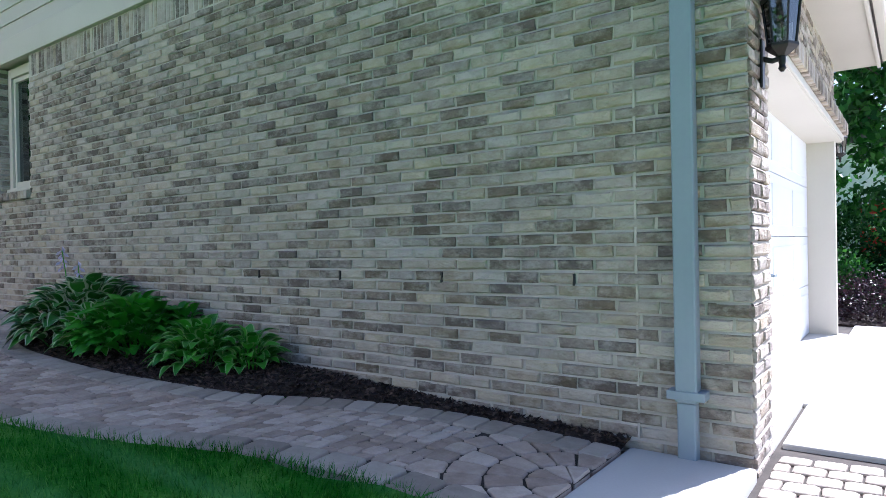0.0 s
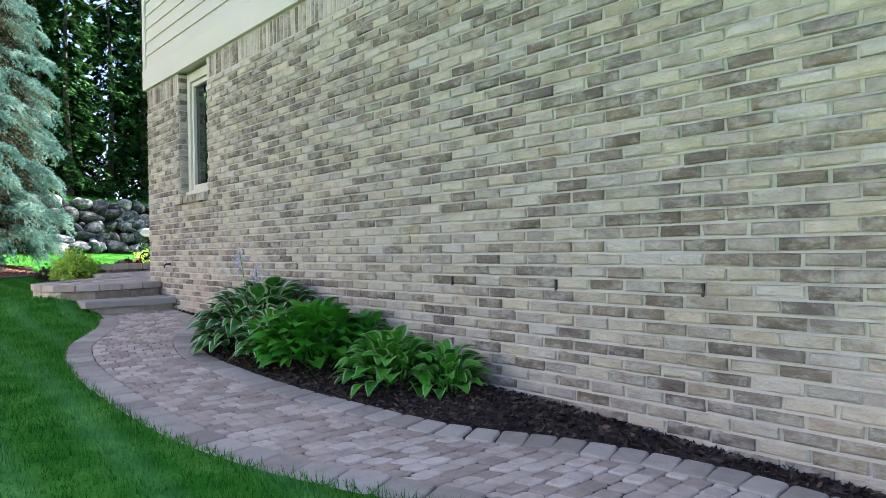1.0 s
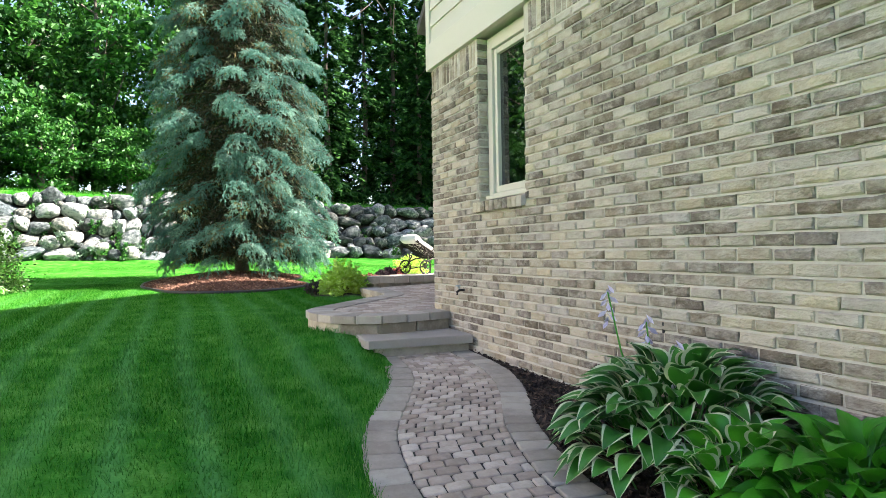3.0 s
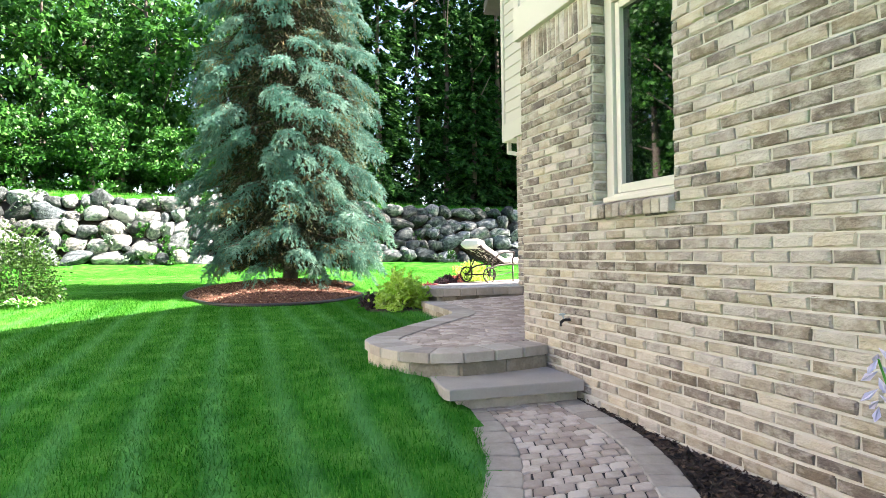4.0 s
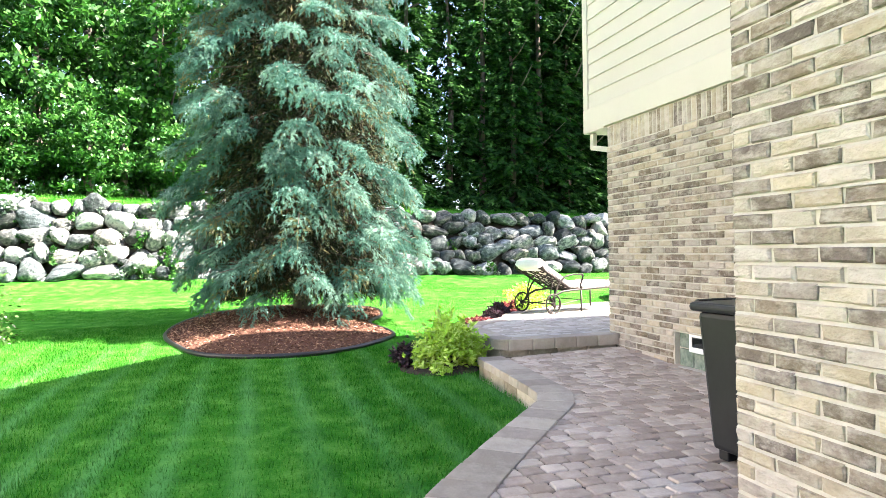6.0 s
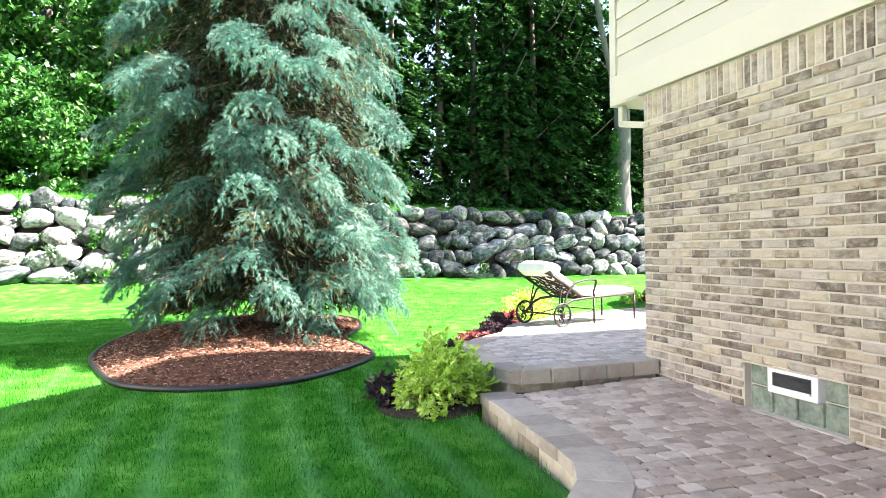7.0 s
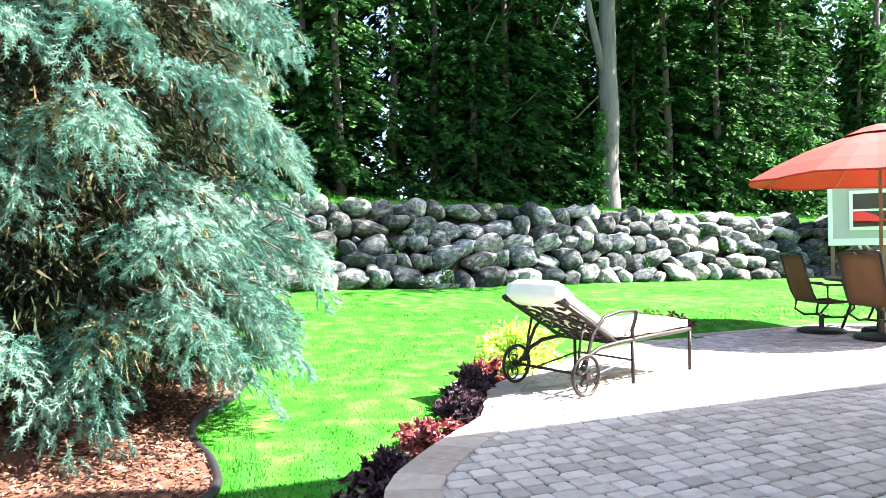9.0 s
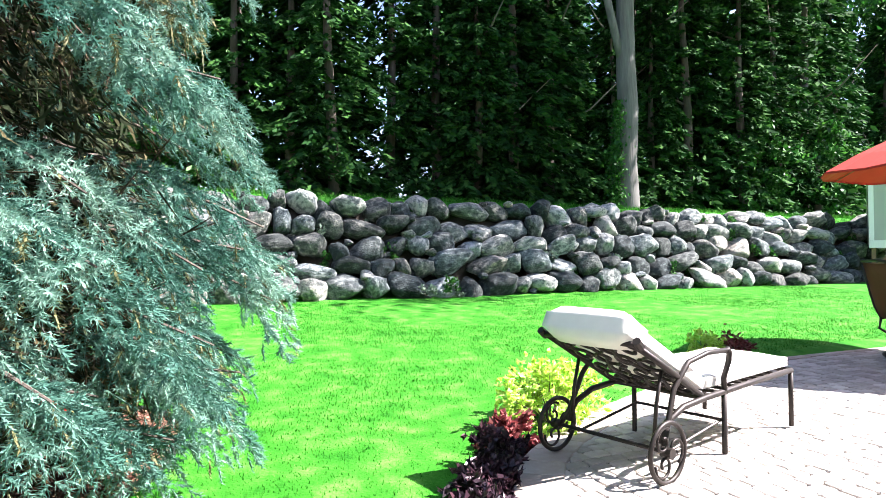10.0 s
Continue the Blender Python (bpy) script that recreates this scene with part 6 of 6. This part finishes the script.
    for ix in range(4):
        for iy in range(4):
            px, py = ln * (0.14 + 0.24 * ix), -0.22 + 0.147 * iy
            s = 1 if (ix + iy) % 2 else -1
            pts = [(px + (0.105 - 0.085 * k / 18) * math.cos(s * k * 0.42 + ix), py + (0.085 - 0.068 * k / 18) * math.sin(s * k * 0.42 + ix), 0) for k in range(19)]
            part("scroll", tube(bmesh.new(), on_back(pts), 0.0105, 6), M_bronze, back, smooth=True)
    for y in (-0.105, 0.105):
        part("back_bar", tube(bmesh.new(), on_back([(0, y, 0), (ln * 0.35, y * 1.7, 0), (ln * 0.65, y * 0.5, 0), (ln, y, 0)]), 0.011, 6), M_bronze, back, smooth=True)
    part("finial", tube(bmesh.new(), on_back([(ln - 0.03, -0.33, 0), (ln + 0.03, -0.335, 0.01)]), 0.024, 8), M_bronze, back)
    part("finial", tube(bmesh.new(), on_back([(ln - 0.03, 0.33, 0), (ln + 0.03, 0.335, 0.01)]), 0.024, 8), M_bronze, back)

    def pad(x0, x1, y0, y1, z0, z1, m):
        bm = boxed(x0, x1, y0, y1, z0, z1)
        bmesh.ops.subdivide_edges(bm, edges=bm.edges, cuts=7, use_grid_fill=True)
        cx, cy, cz = (x0 + x1) / 2, (y0 + y1) / 2, (z0 + z1) / 2
        for v in bm.verts:
            u, w = (v.co.x - cx) / (x1 - x0) * 2, (v.co.y - cy) / (y1 - y0) * 2
            soft = max(0.0, 1 - abs(u) ** 5) * max(0.0, 1 - abs(w) ** 5)
            v.co.z = cz + (v.co.z - cz) * (0.55 + 0.55 * soft ** 0.5)
            v.co.z += 0.008 * math.cos(u * 9) * soft
            v.co = m @ v.co
        return bm

    ident = Matrix.Identity(4)
    part("seat_cushion", pad(0.53, 1.63, -0.29, 0.29, H + 0.015, H + 0.125, ident), M_cushion, c, "cream seat cushion", smooth=True)
    part("back_cushion", pad(0.02, ln + 0.03, -0.30, 0.30, 0.015, 0.13, back_m), M_cushion, c, "cream back cushion", smooth=True)
    part("head_roll", pad(ln - 0.09, ln + 0.07, -0.30, 0.30, -0.015, 0.16, back_m), M_cushion, c, "cream head roll", smooth=True)


build_chaise()


def build_sling_chair(m):
    c = thing("swivel_chair", "brown sling patio chair on a dark swivel base", "patio chair", m, "chairs round the table")
    def sheet(name, pts, wide):
        bm = bmesh.new()
        rows = [[bm.verts.new((x, -wide / 2 + wide * k / 4, z - 0.012 * (1 - abs(k - 2) / 2))) for k in range(5)] for x, z in pts]
        for a, b in zip(rows, rows[1:]):
            for k in range(4):
                bm.faces.new((a[k], a[k + 1], b[k + 1], b[k]))
        bmesh.ops.solidify(bm, geom=bm.faces[:], thickness=0.006)
        return part(name, bm, M_sling, c, "brown woven sling", smooth=True)
    sheet("seat", [(0.26, 0.44), (0.1, 0.42), (-0.1, 0.41), (-0.22, 0.42)], 0.50)
    sheet("backrest", [(-0.22, 0.43), (-0.27, 0.55), (-0.33, 0.75), (-0.38, 0.95), (-0.42, 1.07)], 0.50)
    for y in (-0.26, 0.26):
        part("side_frame", tube(bmesh.new(), [(0.30, y, 0.43), (0.1, y, 0.42), (-0.2, y, 0.42), (-0.27, y, 0.55), (-0.33, y, 0.75), (-0.42, y, 1.08)], 0.016, 8), M_black, c, smooth=True)
        part("arm", tube(bmesh.new(), [(-0.32, y * 1.06, 0.70), (-0.1, y * 1.12, 0.66), (0.18, y * 1.12, 0.66), (0.27, y * 1.12, 0.60), (0.27, y * 1.1, 0.34), (0.14, y * 1.0, 0.22), (-0.12, y * 0.8, 0.22), (-0.22, y, 0.30), (-0.2, y, 0.42)], 0.016, 8), M_black, c, smooth=True)
    part("head_rail", tube(bmesh.new(), [(-0.42, -0.26, 1.08), (-0.435, 0, 1.10), (-0.42, 0.26, 1.08)], 0.016, 8), M_black, c, smooth=True)
    part("crossbar", tube(bmesh.new(), [(0.02, -0.24, 0.22), (0.02, 0.24, 0.22)], 0.016, 8), M_black, c)
    part("column", tube(bmesh.new(), [(0.0, 0, 0.05), (0.0, 0, 0.24)], 0.035, 12), M_black, c)
    bm = lathe(bmesh.new(), [(0.24, 0.0), (0.30, 0.0), (0.31, 0.02), (0.28, 0.045), (0.05, 0.07)], 32)
    part("swivel_base", bm, M_black, c)
    return c


def build_dining_set():
    tx, ty = -18.85, 11.5
    z = patio_z(tx) + 0.004
    t = thing("patio_table", "round dark patio table under a red umbrella", "table", pose(tx, ty, z))
    part("tabletop", lathe(bmesh.new(), [(0.60, 0.70), (0.66, 0.705), (0.67, 0.72), (0.66, 0.735), (0.05, 0.738)], 48), M_black, t)
    for k in range(4):
        a = k * math.pi / 2 + 0.5
        part("leg", tube(bmesh.new(), [(0.48 * math.cos(a), 0.48 * math.sin(a), 0), (0.36 * math.cos(a), 0.36 * math.sin(a), 0.35), (0.46 * math.cos(a), 0.46 * math.sin(a), 0.71)], 0.02, 8), M_black, t, smooth=True)
    u = thing("patio_umbrella", "open red fabric patio umbrella on a pole", "umbrella", pose(tx, ty, z))
    part("pole", tube(bmesh.new(), [(0, 0, 0), (0, 0, 2.7)], 0.022, 12), M_wood, u)
    part("base", lathe(bmesh.new(), [(0.24, 0), (0.25, 0.03), (0.2, 0.07), (0.04, 0.1), (0.035, 0.3)], 28), M_black, u)
    R, n = 1.62, 8
    bm = bmesh.new()
    rings = []
    for r, h in ((0.0, 2.72), (0.45, 2.63), (0.9, 2.47), (1.3, 2.28), (R, 2.10)):
        row = []
        for k in range(n * 4):
            a = k * math.tau / (n * 4) + 0.2
            sag = 1 - 0.035 * (1 - abs((k % 4) / 2 - 1))
            row.append(bm.verts.new((r * math.cos(a) * sag, r * math.sin(a) * sag, h - 0.03 * (r / R) * (1 - abs((k % 4) / 2 - 1)))))
        rings.append(row)
    low = [bm.verts.new((v.co.x * 1.005, v.co.y * 1.005, v.co.z - 0.025)) for v in rings[-1]]
    rings.append(low)
    for a, b in zip(rings, rings[1:]):
        for k in range(n * 4):
            bm.faces.new((a[k], a[(k + 1) % (n * 4)], b[(k + 1) % (n * 4)], b[k]))
    bmesh.ops.remove_doubles(bm, verts=bm.verts, dist=0.0005)
    canopy = part("canopy", bm, M_canopy, u, "red fabric canopy")
    part("vent_cap", lathe(bmesh.new(), [(0.42, 2.66), (0.2, 2.76), (0.03, 2.80)], 16), M_canopy, u)
    for k in range(n):
        a = k * math.tau / n + 0.2
        part("rib", tube(bmesh.new(), [(0.05 * math.cos(a), 0.05 * math.sin(a), 2.67), (0.9 * math.cos(a), 0.9 * math.sin(a), 2.44), ((R - 0.03) * math.cos(a), (R - 0.03) * math.sin(a), 2.09)], 0.008, 5), M_wood, u)
    chair = build_sling_chair(pose(-18.4, 10.85, patio_z(-18.35) + 0.008, 0, 0, 92))
    copy_thing(chair, pose(-19.35, 11.0, patio_z(-19.2) + 0.008, 0, 0, 70))
    copy_thing(chair, pose(-17.75, 11.6, patio_z(-17.7) + 0.008, 0, 0, 195))
    copy_thing(chair, pose(-19.2, 12.4, patio_z(-19.2) + 0.008, 0, 0, -70))


build_dining_set()


def build_playhouse():
    foot = ground_z(-26.5, 20.2)
    p = thing("playhouse", "raised grey playhouse with white trim and a white window", "playhouse", pose(-26.45, 20.15, foot, 0, 0, 38.4))
    z = lambda v: v - foot                                  # local x runs along the front, y goes back
    part("wall", boxed(0, 2.7, 0, 1.7, z(1.95), z(3.75), bevel=0.01), M_greysiding, p)
    part("trim_board", boxed(-0.03, 2.73, -0.03, 0.02, z(1.85), z(2.05), bevel=0.006), M_white, p)
    part("corner_board", boxed(-0.03, 0.09, -0.03, 0.05, z(2.052), z(3.75), bevel=0.006), M_white, p)
    part("roof", boxed(-0.25, 2.95, -0.25, 1.95, z(3.75), z(3.87), bevel=0.02), M_roof, p)
    w = part("window_frame", boxed(0.50, 1.60, -0.045, -0.004, z(2.28), z(3.42), bevel=0.006), M_white, p)
    part("pane", boxed(0.59, 1.51, -0.052, -0.035, z(2.38), z(2.82)), M_glass, w)
    part("pane", boxed(0.59, 1.51, -0.052, -0.035, z(2.88), z(3.32)), M_glass, w)
    for xx in (0.08, 1.35, 2.62):
        for yy in (0.08, 1.62):
            part("post", boxed(xx - 0.05, xx + 0.05, yy - 0.05, yy + 0.05, -0.15, z(1.95), bevel=0.006), M_wood, p)
    part("brace", tube(bmesh.new(), [(0.1, 0.08, z(1.35)), (0.7, 0.08, z(1.93))], 0.04, 6), M_wood, p)
    part("brace", tube(bmesh.new(), [(1.33, 0.08, z(1.35)), (0.75, 0.08, z(1.93))], 0.04, 6), M_wood, p)


build_playhouse()


def build_neighbour():
    """The house across the lawn, which only the window mirrors."""
    h = thing("neighbour_house", "white lap-sided neighbouring house with a brick lower storey", "house", pose(-19.0, -7.0, 0))
    part("wall", boxed(0, 13, -7, 0, 0, 8.2), M_white, h)
    for i in range(16):
        part("board", boxed(-0.02, 13.02, -0.012, 0.045, 4.62 + i * 0.225, 4.62 + i * 0.225 + 0.21), M_white, h)
    part("trim_board", boxed(-0.03, 13.03, -0.02, 0.06, 4.50, 4.60), M_trim, h)
    part("brick_storey", boxed(-0.01, 13.01, -0.02, 0.05, 0.0, 4.49), M_mortar, h)
    bm = bmesh.new()
    lo = [(-0.4, 0.5, 8.1), (13.4, 0.5, 8.1), (13.4, -3.5, 10.9), (-0.4, -3.5, 10.9), (13.4, -7.5, 8.1), (-0.4, -7.5, 8.1)]
    vs = [bm.verts.new(p) for p in lo] + [bm.verts.new((x, y, z + 0.15)) for x, y, z in lo]
    for f in ((0, 1, 2, 3), (3, 2, 4, 5), (9, 8, 7, 6), (11, 10, 8, 9), (0, 6, 7, 1), (5, 4, 10, 11)):
        bm.faces.new([vs[k] for k in f])
    part("roof", bm, M_roof, h)


build_neighbour()


def build_street_side():
    """What shows past the garage: a hedge, low shrubs and a far house."""
    bed = thing("street_bed", "dark mulch bed at the end of the driveway", "mulch bed", kind="structure")
    part("mulch", boxed(-3.0, 1.5, 9.0, 16.5, -0.1, 0.02, bevel=0.02), M_mulch, bed)
    for k, x in enumerate((-2.6, -1.2, 0.2, 1.5)):
        build_bush("hedge", "dark clipped hedge beyond the driveway", "hedge", x, 14.4, 0.0, 0.95, 1.55, 3600, 0.09, M_leaf_dark, 101 + k, "hedge plants")
    for k, (x, y) in enumerate(((-1.2, 9.75), (-0.35, 9.6), (0.5, 9.8))):
        build_bush("barberry", "low dark red barberry beside the driveway", "bush", x, y, 0.0, 0.52, 0.58, 2600, 0.045, M_purple, 113 + k, "barberry bushes")
    build_bush("green_shrub", "bright green low shrub behind the barberries", "bush", -0.85, 11.3, 0.0, 0.6, 0.80, 1600, 0.08, M_leaf_bright, 121)
    build_bush("green_shrub", "bright green low shrub behind the barberries", "bush", 0.4, 11.6, 0.0, 0.6, 0.74, 1600, 0.08, M_leaf_bright, 122)
    h = thing("far_house", "pale far house with a dark red lower wall", "house", pose(-2.5, 36, 0))
    part("wall", boxed(-7, 2, 0, 8, 0, 5.5), M_white, h)
    part("porch_wall", boxed(0.5, 6, -0.5, -0.1, 0, 2.6), M_canopy, h)
    part("roof", boxed(-7.6, 2.6, -0.6, 8.5, 5.5, 5.9, bevel=0.1), M_roof, h)


build_street_side()


def build_ornament():
    """A small red ornament that hangs in the spruce."""
    o = thing("hanging_ornament", "small red flower-shaped ornament hung in the spruce", "ornament", pose(-17.3, 2.95, 1.46))
    bm = bmesh.new()
    for k in range(7):
        a = k * math.tau / 7
        tip = Vector((0.075 * math.cos(a), 0.075 * math.sin(a), 0.03 - 0.05 * (k % 2)))
        side = Vector((-math.sin(a), math.cos(a), 0)) * 0.028
        bm.faces.new([bm.verts.new(p) for p in (Vector((0, 0, 0)), tip * 0.6 + side, tip, tip * 0.6 - side)])
    part("petal_ring", bm, M_canopy, o)
    part("stem", tube(bmesh.new(), [(0, 0, -0.10), (0, 0, 0)], 0.012, 8), M_red, o)
    part("hook", tube(bmesh.new(), [(0, 0, 0), (0, 0, 0.25), (-0.05, -0.05, 0.33), (-0.2, -0.4, 0.36)], 0.003, 5), M_black, o)


build_ornament()


# ---- bricks and pavers, laid last ----
brickwork(wall_side, (WALL_END, WALL_Y, 0), (1, 0, 0), (0, -1, 0), WALL_NEAR - WALL_END, -0.12, BRICK_TOP, holes=[(1.115, 1.97, 1.70, 3.4)], near=lambda v: abs(v[0] + 2.3) + abs(v[2] - 1.0))
brickwork(wall_side, (-8.787, WALL_Y + 0.002, 0), (0, 1, 0), (1, 0, 0), 0.115, 1.78, 3.22, soldier=False, limit=40)
brickwork(wall_ret, (WALL_END, BACK_Y, 0), (0, -1, 0), (-1, 0, 0), BACK_Y - WALL_Y, 0.0, BRICK_TOP, limit=0)
brickwork(wall_back, (BACK_END, BACK_Y, 0), (1, 0, 0), (0, -1, 0), WALL_END - BACK_END, 0.56, BRICK_TOP, holes=[(1.17, 2.03, 0.5, 1.04)], near=lambda v: abs(v[0] + 13.2) + abs(v[2] - 1.6))
brickwork(wall_front, (WALL_NEAR, WALL_Y, 0), (0, 1, 0), (1, 0, 0), 0.42, -0.12, 2.9, soldier=False, limit=150, near=lambda v: abs(v[2] - 1))
brickwork(wall_front, (-0.73, 8.03, 0), (0, 1, 0), (1, 0, 0), 0.47, -0.12, 2.9, soldier=False, limit=0)
brickwork(wall_front, (-0.68, 3.52, 0), (0, 1, 0), (1, 0, 0), 4.5, 2.28, 2.92, soldier=False, limit=0)
paved_rows(LAND_POLY, land_z, 0.115, 0.15, 300, lambda v: -v[0], landing)
paved_rows(PATIO_POLY, lambda x, y: patio_z(x), 0.113, 0.14, 300, lambda v: abs(v[0] + 15.6) + 0.5 * abs(v[1] - 5), patio, (M_paver_grey, M_paver_grey_bulk))
